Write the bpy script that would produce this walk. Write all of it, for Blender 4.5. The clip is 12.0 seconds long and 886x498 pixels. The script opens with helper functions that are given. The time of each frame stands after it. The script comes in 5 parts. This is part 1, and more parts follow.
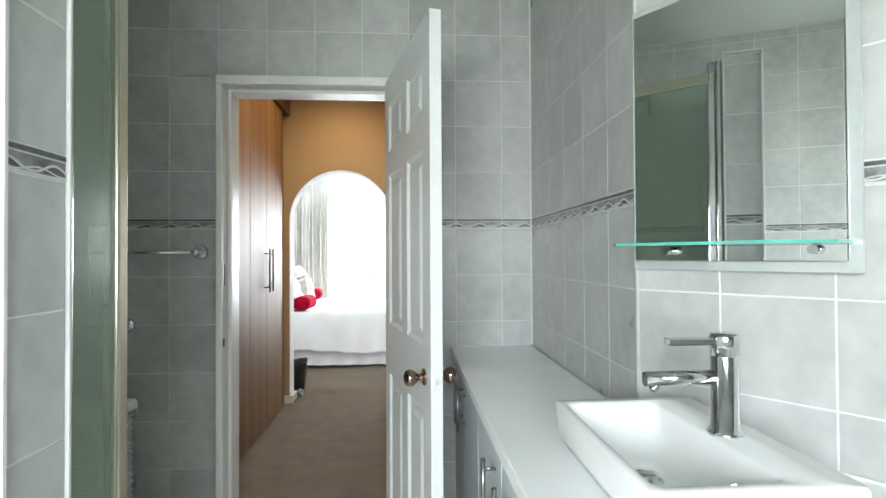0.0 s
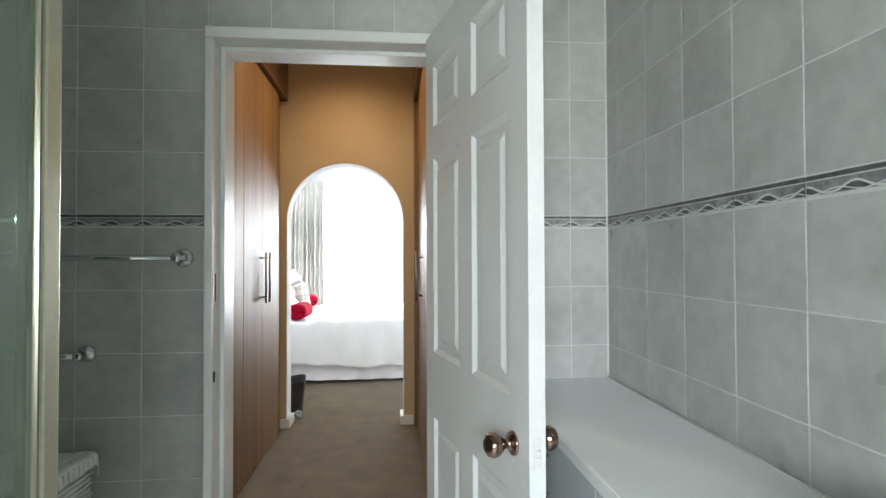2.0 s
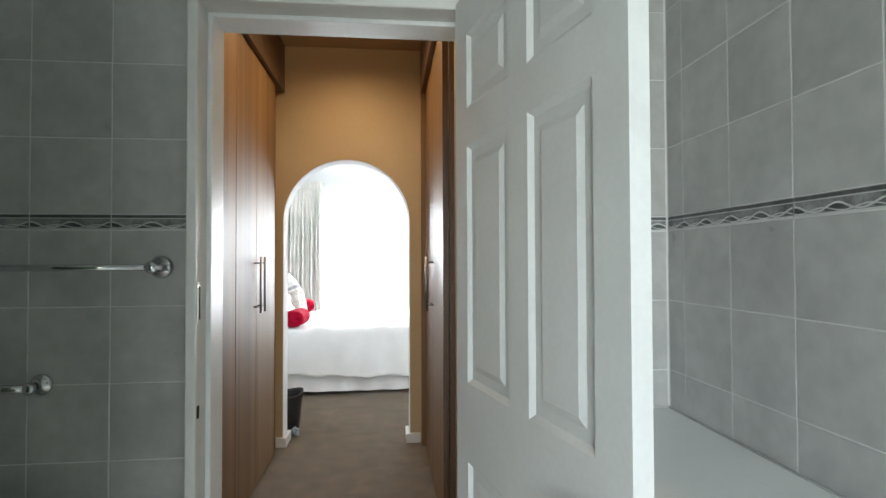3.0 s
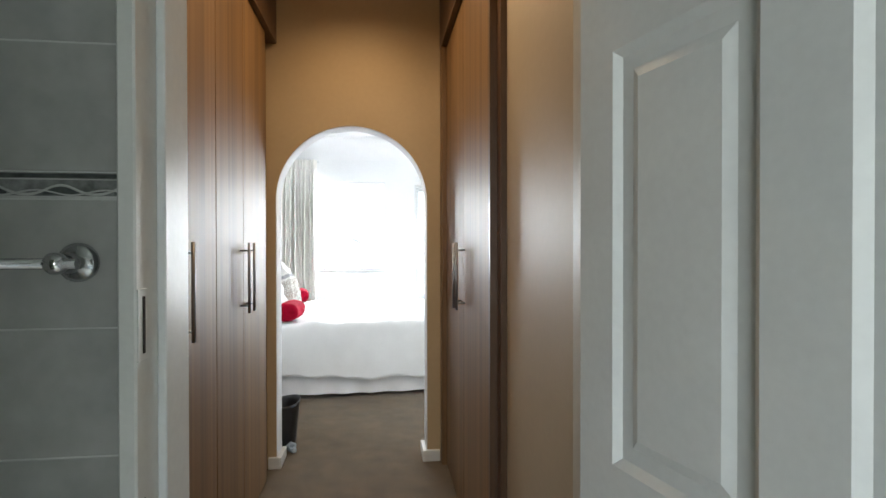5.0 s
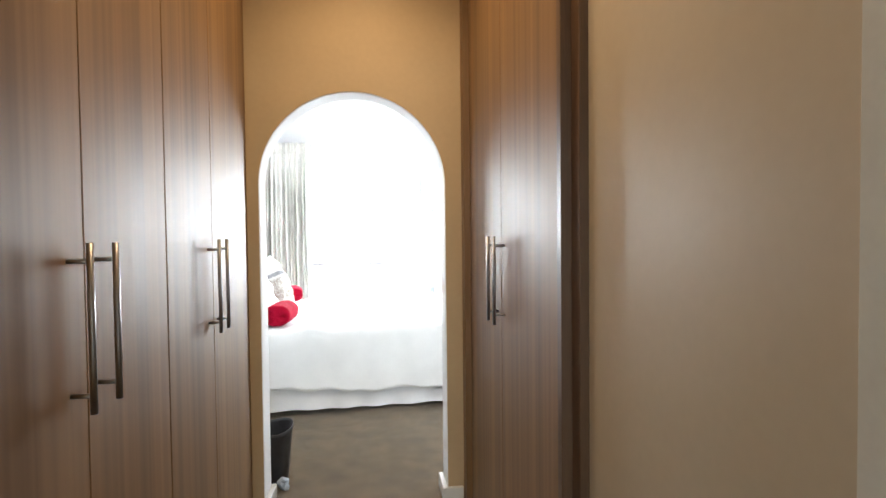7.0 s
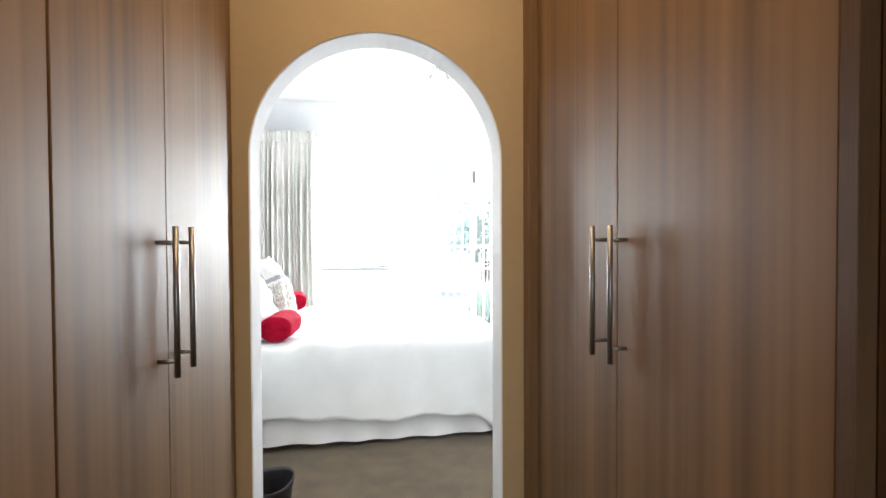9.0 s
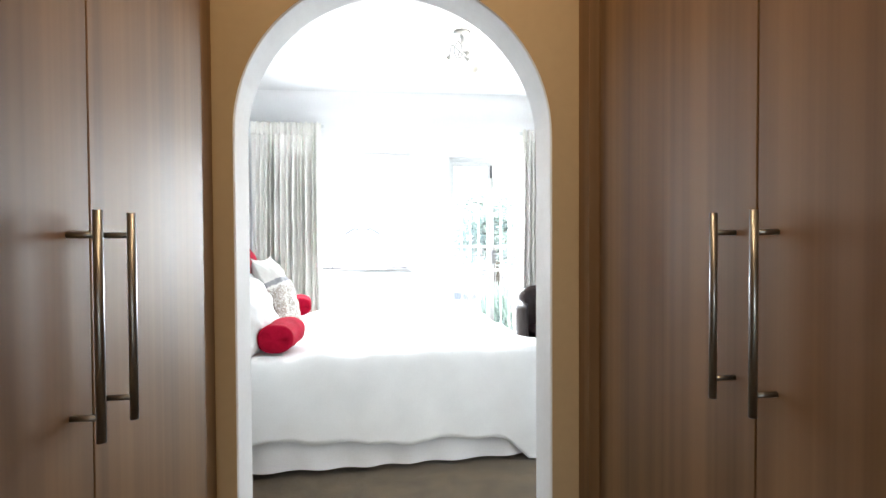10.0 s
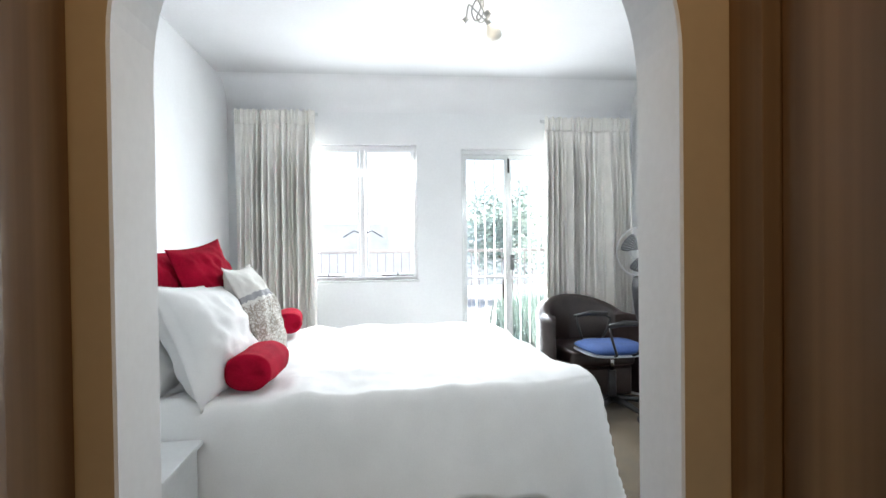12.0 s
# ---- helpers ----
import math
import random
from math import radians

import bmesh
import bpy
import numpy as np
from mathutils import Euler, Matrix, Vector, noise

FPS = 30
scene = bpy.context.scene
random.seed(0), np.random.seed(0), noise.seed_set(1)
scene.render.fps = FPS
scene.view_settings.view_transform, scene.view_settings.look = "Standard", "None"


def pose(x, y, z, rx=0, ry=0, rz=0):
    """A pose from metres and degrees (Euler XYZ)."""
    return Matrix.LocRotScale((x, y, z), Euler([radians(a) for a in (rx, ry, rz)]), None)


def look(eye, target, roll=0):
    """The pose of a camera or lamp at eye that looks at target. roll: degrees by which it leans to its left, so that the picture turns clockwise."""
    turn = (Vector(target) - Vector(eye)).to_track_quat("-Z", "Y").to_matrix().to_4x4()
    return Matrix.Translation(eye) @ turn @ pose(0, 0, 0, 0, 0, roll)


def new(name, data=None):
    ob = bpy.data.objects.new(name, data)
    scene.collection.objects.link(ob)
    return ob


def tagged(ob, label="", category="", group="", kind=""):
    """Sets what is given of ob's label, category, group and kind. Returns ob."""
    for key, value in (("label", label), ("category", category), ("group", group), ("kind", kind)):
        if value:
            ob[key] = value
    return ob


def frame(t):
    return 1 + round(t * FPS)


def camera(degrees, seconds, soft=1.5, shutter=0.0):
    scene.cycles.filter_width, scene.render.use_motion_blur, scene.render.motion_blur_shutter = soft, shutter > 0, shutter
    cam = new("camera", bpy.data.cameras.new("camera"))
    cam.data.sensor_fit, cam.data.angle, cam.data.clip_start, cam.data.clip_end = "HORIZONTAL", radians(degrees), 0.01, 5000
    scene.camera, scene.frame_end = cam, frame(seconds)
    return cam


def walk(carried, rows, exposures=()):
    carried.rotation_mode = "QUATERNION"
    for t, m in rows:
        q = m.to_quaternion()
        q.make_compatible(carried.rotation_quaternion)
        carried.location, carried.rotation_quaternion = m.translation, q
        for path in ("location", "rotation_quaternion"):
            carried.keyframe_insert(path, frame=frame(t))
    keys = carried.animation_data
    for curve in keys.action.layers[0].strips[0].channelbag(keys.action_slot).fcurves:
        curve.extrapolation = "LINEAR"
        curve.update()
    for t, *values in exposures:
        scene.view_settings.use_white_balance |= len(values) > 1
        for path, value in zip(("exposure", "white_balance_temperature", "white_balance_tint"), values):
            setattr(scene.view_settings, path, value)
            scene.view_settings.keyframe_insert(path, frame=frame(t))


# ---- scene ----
cam = camera(80.0, 12.0)
PATH = [
    (0, (0.035, 0.031, 1.23), (0.167, 2.026, 1.257), -0.3),
    (0.5, (-0.028, 0.151, 1.234), (0.116, 2.145, 1.262), -0.3),
    (1, (-0.072, 0.269, 1.235), (0.085, 2.262, 1.263), -0.3),
    (1.5, (-0.113, 0.405, 1.232), (0.057, 2.398, 1.265), -0.3),
    (2, (-0.161, 0.555, 1.247), (0.019, 2.547, 1.283), -0.2),
    (2.5, (-0.192, 0.695, 1.255), (-0.001, 2.685, 1.297), -0.2),
    (3, (-0.239, 0.861, 1.269), (-0.038, 2.85, 1.31), -0.2),
    (5, (-0.381, 1.46, 1.279), (-0.14, 3.445, 1.263), -0.08),
    (5.5, (-0.41, 1.606, 1.294), (-0.164, 3.59, 1.251), -0.32),
    (6, (-0.442, 1.75, 1.3), (-0.182, 3.731, 1.238), -0.33),
    (6.5, (-0.45, 1.897, 1.295), (-0.185, 3.878, 1.238), -0.21),
    (7, (-0.443, 2.047, 1.297), (-0.183, 4.029, 1.241), -0.6),
    (9, (-0.541, 2.731, 1.262), (-0.292, 4.715, 1.219), -0.3),
    (9.5, (-0.549, 2.912, 1.245), (-0.315, 4.898, 1.205), -0.3),
    (10, (-0.572, 3.12, 1.248), (-0.349, 5.107, 1.208), -0.3),
    (10.5, (-0.59, 3.287, 1.256), (-0.371, 5.275, 1.218), -0.2),
    (11, (-0.582, 3.459, 1.222), (-0.372, 5.448, 1.201), -0.9),
    (11.5, (-0.579, 3.623, 1.24), (-0.368, 5.611, 1.215), -0.7),
    (12, (-0.571, 3.77, 1.244), (-0.361, 5.759, 1.218), -0.7),
]
EXPOSURES = [(0.0, 2.8), (3.0, 2.6), (5.0, 2.4), (6.0, 2.6), (7.0, 2.95), (9.0, 2.75), (9.5, 2.7), (10.5, 2.48), (11.5, 2.12), (12.0, 1.86)]
walk(cam, [(t, look(eye, target, roll)) for t, eye, target, roll in PATH], EXPOSURES)

# ---- world, sun, lights ----
world = bpy.data.worlds.new("sky")
scene.world = world
world.use_nodes = True
_nt = world.node_tree
_sky = _nt.nodes.new("ShaderNodeTexSky")
_sky.sky_type, _sky.sun_disc, _sky.sun_elevation, _sky.sun_rotation = "NISHITA", False, radians(52), radians(80)
_nt.links.new(_sky.outputs[0], _nt.nodes["Background"].inputs[0])
_nt.nodes["Background"].inputs[1].default_value = 0.15


def lamp(name, kind, m, energy, color=(1, 1, 1), size=(1, 1), spot=60, blend=0.5, radius=0.03, angle=0.5):
    data = bpy.data.lights.new(name, kind)
    data.energy, data.color = energy, color
    if kind == "AREA":
        data.shape, data.size, data.size_y = "RECTANGLE", size[0], size[1]
    elif kind == "SUN":
        data.angle = radians(angle)
    else:
        data.shadow_soft_size = radius
        if kind == "SPOT":
            data.spot_size, data.spot_blend = radians(spot), blend
    ob = new(name, data)
    ob.matrix_world = m
    return ob


DAY = (0.90, 0.96, 1.0)
WARM = (1.0, 0.71, 0.41)
lamp("sun", "SUN", look((30 * math.sin(radians(80)), 8, 38), (0, 8, 0)), 5.0, (1.0, 0.95, 0.88))
lamp("bedroom_window_daylight", "AREA", look((-0.78, 8.66, 1.5), (-0.70, 6.4, 0.3)), 22, DAY, (0.93, 1.12))
lamp("patio_door_daylight", "AREA", look((0.52, 8.66, 1.05), (0.7, 6.4, 0.3)), 29, DAY, (0.85, 1.95))
lamp("bathroom_window_daylight", "AREA", look((-0.40, -1.34, 1.36), (0.10, 1.0, -1.3)), 18.5, (0.945, 1.0, 0.985), (1.25, 1.1))
for _y in (3.15, 4.0):
    lamp("corridor_downlight_bulb", "SPOT", look((-0.49, _y, 2.70), (-0.49, _y + 0.001, 0)), 4.6, WARM, spot=165, blend=1.0, radius=0.05)
# Added warm fill for the upper corridor; it has no fitting of its own.
lamp("corridor_top_fill", "POINT", pose(-0.49, 3.45, 2.58), 0.5, WARM, radius=0.06)


# ---- helpers ----
def mat(name, color, rough=0.5, metal=0.0, var=0.08, scale=6.0, fine=60.0, bump=0.0, bump_scale=80.0, stretch=(1, 1, 1),
        dark=None, coat=0.0, sheen=0.0, rand=0.0, transmission=0.0, rough_var=0.0, spec=0.5):
    """A procedural surface: two scales of noise in colour, gloss and relief."""
    m = bpy.data.materials.new(name)
    m.use_nodes = True
    n, l = m.node_tree.nodes, m.node_tree.links
    b = n["Principled BSDF"]
    b.inputs["Roughness"].default_value = rough
    b.inputs["Metallic"].default_value = metal
    b.inputs["Coat Weight"].default_value = coat
    b.inputs["Sheen Weight"].default_value = sheen
    b.inputs["Transmission Weight"].default_value = transmission
    b.inputs["Specular IOR Level"].default_value = spec
    tc = n.new("ShaderNodeTexCoord")
    info = n.new("ShaderNodeObjectInfo")
    off = n.new("ShaderNodeVectorMath")
    off.operation = "SCALE"
    off.inputs[0].default_value = (13.1, 7.7, 5.3)
    l.new(info.outputs["Random"], off.inputs["Scale"])
    add = n.new("ShaderNodeVectorMath")
    add.operation = "ADD"
    l.new(tc.outputs["Object"], add.inputs[0])
    l.new(off.outputs[0], add.inputs[1])
    mp = n.new("ShaderNodeMapping")
    mp.inputs["Scale"].default_value = stretch
    l.new(add.outputs[0], mp.inputs["Vector"])
    big = n.new("ShaderNodeTexNoise")
    big.inputs["Scale"].default_value, big.inputs["Detail"].default_value = scale, 4
    small = n.new("ShaderNodeTexNoise")
    small.inputs["Scale"].default_value, small.inputs["Detail"].default_value = fine, 3
    for t in (big, small):
        l.new(mp.outputs[0], t.inputs["Vector"])
    mix = n.new("ShaderNodeMath")
    mix.operation = "MULTIPLY_ADD"
    l.new(big.outputs[0], mix.inputs[0])
    mix.inputs[1].default_value = 0.65
    sc = n.new("ShaderNodeMath")
    sc.operation = "MULTIPLY"
    l.new(small.outputs[0], sc.inputs[0])
    sc.inputs[1].default_value = 0.35
    l.new(sc.outputs[0], mix.inputs[2])
    ramp = n.new("ShaderNodeValToRGB")
    c = color
    d = dark or tuple(max(0, v * (1 - 2.2 * var)) for v in c)
    u = c if dark else tuple(min(1, v * (1 + 1.6 * var)) for v in c)
    ramp.color_ramp.elements[0].position, ramp.color_ramp.elements[0].color = 0.34, (*d, 1)
    ramp.color_ramp.elements[1].position, ramp.color_ramp.elements[1].color = 0.66, (*u, 1)
    l.new(mix.outputs[0], ramp.inputs[0])
    out = ramp.outputs[0]
    if rand:
        hs = n.new("ShaderNodeHueSaturation")
        mr = n.new("ShaderNodeMapRange")
        mr.inputs["To Min"].default_value, mr.inputs["To Max"].default_value = 1 - rand, 1 + rand
        l.new(info.outputs["Random"], mr.inputs["Value"])
        l.new(mr.outputs[0], hs.inputs["Value"])
        l.new(out, hs.inputs["Color"])
        out = hs.outputs[0]
    l.new(out, b.inputs["Base Color"])
    if rough_var:
        rr = n.new("ShaderNodeMapRange")
        rr.inputs["To Min"].default_value, rr.inputs["To Max"].default_value = max(0, rough - rough_var), min(1, rough + rough_var)
        l.new(big.outputs[0], rr.inputs["Value"])
        l.new(rr.outputs[0], b.inputs["Roughness"])
    if bump:
        bn = n.new("ShaderNodeTexNoise")
        bn.inputs["Scale"].default_value, bn.inputs["Detail"].default_value = bump_scale, 4
        l.new(mp.outputs[0], bn.inputs["Vector"])
        bp = n.new("ShaderNodeBump")
        bp.inputs["Strength"].default_value, bp.inputs["Distance"].default_value = min(1, bump), 0.004
        l.new(bn.outputs[0], bp.inputs["Height"])
        l.new(bp.outputs[0], b.inputs["Normal"])
    return m


def glow(name, color, strength):
    m = bpy.data.materials.new(name)
    m.use_nodes = True
    b = m.node_tree.nodes["Principled BSDF"]
    b.inputs["Base Color"].default_value = (0.9, 0.9, 0.88, 1)
    b.inputs["Emission Color"].default_value = (*color, 1)
    b.inputs["Emission Strength"].default_value = strength
    return m


def glass(name, tint=(1, 1, 1), rough=0.0, alpha=0.0, ior=1.45):
    """Thin sheet glass: clear passage with a mirror coat that grows at grazing angles."""
    m = bpy.data.materials.new(name)
    m.use_nodes = True
    n, l = m.node_tree.nodes, m.node_tree.links
    n.remove(n["Principled BSDF"])
    tr = n.new("ShaderNodeBsdfTransparent")
    tr.inputs[0].default_value = (*tint, 1)
    gl = n.new("ShaderNodeBsdfGlossy")
    gl.inputs["Roughness"].default_value = rough
    fr = n.new("ShaderNodeFresnel")
    fr.inputs[0].default_value = ior
    mx = n.new("ShaderNodeMixShader")
    l.new(fr.outputs[0], mx.inputs[0])
    last = tr.outputs[0]
    if alpha:
        df = n.new("ShaderNodeBsdfDiffuse")
        df.inputs[0].default_value = (0.50, 0.57, 0.50, 1)
        m2 = n.new("ShaderNodeMixShader")
        m2.inputs[0].default_value = alpha
        l.new(tr.outputs[0], m2.inputs[1])
        l.new(df.outputs[0], m2.inputs[2])
        last = m2.outputs[0]
    l.new(last, mx.inputs[1])
    l.new(gl.outputs[0], mx.inputs[2])
    l.new(mx.outputs[0], n["Material Output"].inputs[0])
    return m


def mesh_of(name, bm, mats, smooth=False):
    me = bpy.data.meshes.new(name)
    bm.normal_update()
    bm.to_mesh(me)
    bm.free()
    for m in (mats if isinstance(mats, (list, tuple)) else [mats]):
        me.materials.append(m)
    if smooth:
        for p in me.polygons:
            p.use_smooth = True
    return me


def part(name, bm, mats, parent=None, label="", m=None, smooth=False):
    ob = new(name, mesh_of(name, bm, mats, smooth))
    if parent:
        ob.parent = parent
    if m is not None:
        ob.matrix_basis = m
    return tagged(ob, label)


def thing(name, m, label, category, group=""):
    ob = new(name)
    ob.empty_display_size = 0.1
    ob.matrix_basis = m
    return tagged(ob, label, category, group)


def box(bm, x0, x1, y0, y1, z0, z1, bevel=0.0, mi=0, seg=1):
    r = bmesh.ops.create_cube(bm, size=1, matrix=Matrix.Translation(((x0 + x1) / 2, (y0 + y1) / 2, (z0 + z1) / 2)) @ Matrix.Diagonal((abs(x1 - x0), abs(y1 - y0), abs(z1 - z0), 1)))
    vs = r["verts"]
    fs = list({f for v in vs for f in v.link_faces})
    if bevel:
        es = list({e for v in vs for e in v.link_edges})
        fs = bmesh.ops.bevel(bm, geom=es, offset=bevel, segments=seg, affect="EDGES", profile=0.5)["faces"] + [f for f in fs if f.is_valid]
    for f in fs:
        f.material_index = mi
    return bm


def boxes(*rows, bevel=0.0):
    bm = bmesh.new()
    for r in rows:
        box(bm, *r, bevel=bevel)
    return bm


def tube(bm, pts, radius, sides=10, caps=True, mi=0, closed=False):
    """A round bar along the points; radius may be one number or one a point."""
    pts = [Vector(p) for p in pts]
    n = len(pts)
    rad = radius if isinstance(radius, (list, tuple)) else [radius] * n
    rings = []
    prev = None
    for i, p in enumerate(pts):
        a = pts[(i - 1) % n] if closed or i > 0 else p
        b = pts[(i + 1) % n] if closed or i < n - 1 else p
        t = (b - a).normalized()
        u = prev - t * prev.dot(t) if prev is not None else t.orthogonal()
        if u.length < 1e-6:
            u = t.orthogonal()
        u.normalize()
        prev = u
        w = t.cross(u)
        rings.append([bm.verts.new(p + (u * math.cos(k / sides * 2 * math.pi) + w * math.sin(k / sides * 2 * math.pi)) * rad[i]) for k in range(sides)])
    for i in range(n if closed else n - 1):
        r0, r1 = rings[i], rings[(i + 1) % n]
        for k in range(sides):
            f = bm.faces.new((r0[k], r0[(k + 1) % sides], r1[(k + 1) % sides], r1[k]))
            f.smooth, f.material_index = True, mi
    if caps and not closed:
        bm.faces.new(list(reversed(rings[0]))).material_index = mi
        bm.faces.new(rings[-1]).material_index = mi
    return bm


def lathe(bm, profile, sides=24, m=Matrix(), mi=0, closed_top=False):
    """Turns (radius, height) pairs round the local z axis."""
    rings = []
    for r, z in profile:
        rings.append([bm.verts.new(m @ Vector((r * math.cos(k / sides * 2 * math.pi), r * math.sin(k / sides * 2 * math.pi), z))) for k in range(sides)])
    for a, b in zip(rings, rings[1:]):
        for k in range(sides):
            f = bm.faces.new((a[k], a[(k + 1) % sides], b[(k + 1) % sides], b[k]))
            f.smooth, f.material_index = True, mi
    bm.faces.new(list(reversed(rings[0]))).material_index = mi
    if profile[-1][0] > 1e-5:
        bm.faces.new(rings[-1]).material_index = mi
    return bm


def grid(bm, nu, nv, fn, mi=0, wrap_u=False):
    vs = [[bm.verts.new(fn(i / nu, j / nv)) for j in range(nv + 1)] for i in range(nu if wrap_u else nu + 1)]
    for i in range(nu):
        for j in range(nv):
            a, b = vs[i], vs[(i + 1) % len(vs)]
            f = bm.faces.new((a[j], b[j], b[j + 1], a[j + 1]))
            f.smooth, f.material_index = True, mi
    return bm


# ---- materials ----
TILE = mat("pale_grey_marbled_tile", (0.45, 0.457, 0.448), 0.30, var=0.065, scale=5.5, fine=22, bump=0.05, bump_scale=9, rand=0.045, rough_var=0.06)
GROUT = mat("white_grout", (0.67, 0.68, 0.67), 0.85, var=0.05, scale=12, bump=0.3)
BORDER = mat("grey_border_glaze", (0.24, 0.25, 0.25), 0.3, var=0.28, scale=16, fine=90, bump=0.2, rand=0.06)
BORDER_DARK = mat("dark_border_glaze", (0.09, 0.10, 0.10), 0.3, var=0.2, scale=30)
BORDER_LIGHT = mat("pale_border_relief", (0.60, 0.61, 0.60), 0.32, var=0.06, scale=20)
TRIM_WHITE = mat("white_tile_trim", (0.66, 0.67, 0.66), 0.35, var=0.03)
PAINT = mat("white_gloss_paint", (0.67, 0.69, 0.69), 0.32, var=0.03, scale=5, fine=70, bump=0.06, bump_scale=120)
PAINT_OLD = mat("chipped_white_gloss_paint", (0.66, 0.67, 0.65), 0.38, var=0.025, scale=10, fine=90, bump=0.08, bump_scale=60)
OCHRE = mat("ochre_wall_paint", (0.455, 0.340, 0.20), 0.62, var=0.02, scale=2.5, fine=40, bump=0.03, bump_scale=60)
# Ceiling ochre darkened below the walls' to stand for weak light up there.
OCHRE_CEIL_DIMMED = mat("dimmed_ochre_ceiling_paint", (0.40, 0.275, 0.16), 0.8, var=0.04, scale=2.5, bump=0.06)
TAN = mat("tan_wall_paint", (0.47, 0.405, 0.31), 0.48, var=0.02, scale=2.5, fine=40, bump=0.03, bump_scale=50)
WHITE_WALL = mat("white_wall_paint", (0.80, 0.812, 0.82), 0.75, var=0.02, scale=2, fine=50, bump=0.10, bump_scale=70)
CEILING = mat("white_ceiling_paint", (0.70, 0.705, 0.715), 0.85, var=0.02, scale=2, bump=0.05)
# White ceiling coloured darker, which dims it and the tops of the walls.
BATH_CEILING_DIMMED = mat("dimmed_bathroom_ceiling_paint", (0.46, 0.48, 0.46), 0.85, var=0.02, scale=2, bump=0.05)
# Cove white raised above the ceiling's to make up for its shaded side.
COVE_LIFTED = mat("lightened_cove_plaster", (0.80, 0.805, 0.815), 0.85, var=0.015, scale=2, bump=0.04)
CARPET = mat("beige_brown_carpet", (0.132, 0.093, 0.048), 0.97, var=0.15, scale=9, fine=120, bump=1.0, bump_scale=380, sheen=0.2)
FLOOR_TILE = mat("pale_floor_tile", (0.72, 0.73, 0.72), 0.4, var=0.06, scale=4, bump=0.1)
WOOD = mat("brown_wood_veneer", (0.262, 0.151, 0.067), 0.50, var=0.14, scale=1.7, fine=8, stretch=(5, 5, 0.04), spec=0.37, dark=(0.124, 0.068, 0.029), rand=0.04, rough_var=0.06)
WOOD_DARK = mat("dark_wood_edge", (0.10, 0.055, 0.03), 0.4, var=0.15, scale=4, stretch=(9, 9, 0.3))
STEEL = mat("brushed_steel", (0.30, 0.30, 0.295), 0.34, 1.0, var=0.05, scale=20, fine=200, stretch=(1, 1, 0.05))
CHROME = mat("chrome", (0.56, 0.57, 0.58), 0.09, 1.0, var=0.02)
# Yellow tint in the metal colour stands for the corridor mirrored in it.
SATIN_CHROME = mat("reflection_tinted_chrome", (0.66, 0.65, 0.52), 0.42, 1.0, var=0.04)
COPPER = mat("copper_toned_knob", (0.27, 0.185, 0.15), 0.16, 1.0, var=0.05)
DARK = mat("black_gap", (0.015, 0.014, 0.012), 0.9, var=0.1)
COUNTER = mat("white_worktop", (0.84, 0.86, 0.86), 0.35, var=0.02, scale=4, fine=90)
CERAMIC = mat("white_ceramic", (0.86, 0.87, 0.87), 0.08, var=0.01, coat=0.4)
MIRROR = mat("mirror_silver", (0.83, 0.87, 0.85), 0.015, 1.0, var=0.0)
MIRROR_EDGE = mat("frosted_mirror_border", (0.52, 0.56, 0.55), 0.22, metal=0.3, var=0.03, spec=0.6)
WHITE_CLOTH = mat("white_cotton", (0.82, 0.82, 0.81), 0.95, var=0.02, scale=6, fine=160, bump=0.25, bump_scale=240)
SKIRT_CLOTH = mat("white_valance_cotton", (0.78, 0.78, 0.78), 0.95, var=0.03, scale=5, fine=140, bump=0.2, bump_scale=200)
RED_CLOTH = mat("red_towelling", (0.37, 0.005, 0.026), 0.95, spec=0.08, var=0.14, scale=9, fine=180, bump=0.5, bump_scale=260)
CURTAIN = mat("cream_curtain_cloth", (0.85, 0.83, 0.785), 0.95, var=0.05, scale=5, fine=120, bump=0.25, bump_scale=220)
BLACK_PLASTIC = mat("black_plastic", (0.02, 0.02, 0.022), 0.35, var=0.15, scale=14)
BLUE_CLOTH = mat("blue_seat_cloth", (0.045, 0.095, 0.27), 0.9, var=0.1, scale=8, fine=150, bump=0.4, bump_scale=240)
LEATHER = mat("dark_brown_leather", (0.030, 0.018, 0.016), 0.33, var=0.22, scale=7, fine=80, bump=0.4, bump_scale=90, rough_var=0.08)
CABINET_WHITE = mat("pale_grey_cabinet_laminate", (0.52, 0.57, 0.59), 0.35, var=0.02)
WICKER = mat("white_painted_wicker", (0.76, 0.77, 0.75), 0.6, var=0.05, scale=20, bump=0.3)
WINDOW_GLASS = glass("clear_window_glass")
SHOWER_GLASS = glass("green_tinted_shower_glass", (0.76, 0.84, 0.77), 0.35, alpha=0.25, ior=1.013)
SHELF_GLASS = glass("green_shelf_glass", (0.72, 0.90, 0.84), 0.0, ior=1.5)
SHELF_EDGE = mat("green_glass_edge", (0.10, 0.42, 0.34), 0.15, var=0.05, spec=0.8)
LAMP_GLASS = glow("lit_frosted_lamp_glass", (1.0, 0.93, 0.80), 4.0)
LAMP_GLASS_UNLIT = mat("unlit_frosted_lamp_glass", (0.62, 0.61, 0.57), 0.3, var=0.02)
PATIO = mat("pale_patio_paving", (0.34, 0.33, 0.32), 0.85, var=0.1, scale=3, bump=0.3)
RENDERED = mat("pale_rendered_masonry", (0.66, 0.65, 0.62), 0.9, var=0.06, scale=2, bump=0.3)
GRASS = mat("lawn", (0.07, 0.11, 0.035), 0.95, var=0.3, scale=5, bump=0.6)
# Leaf green paled to carry the bright outdoor glare in its colour.
LEAF_WASHED = mat("washed_out_leaf", (0.34, 0.44, 0.37), 0.5, var=0.3, scale=3, sheen=0.3)
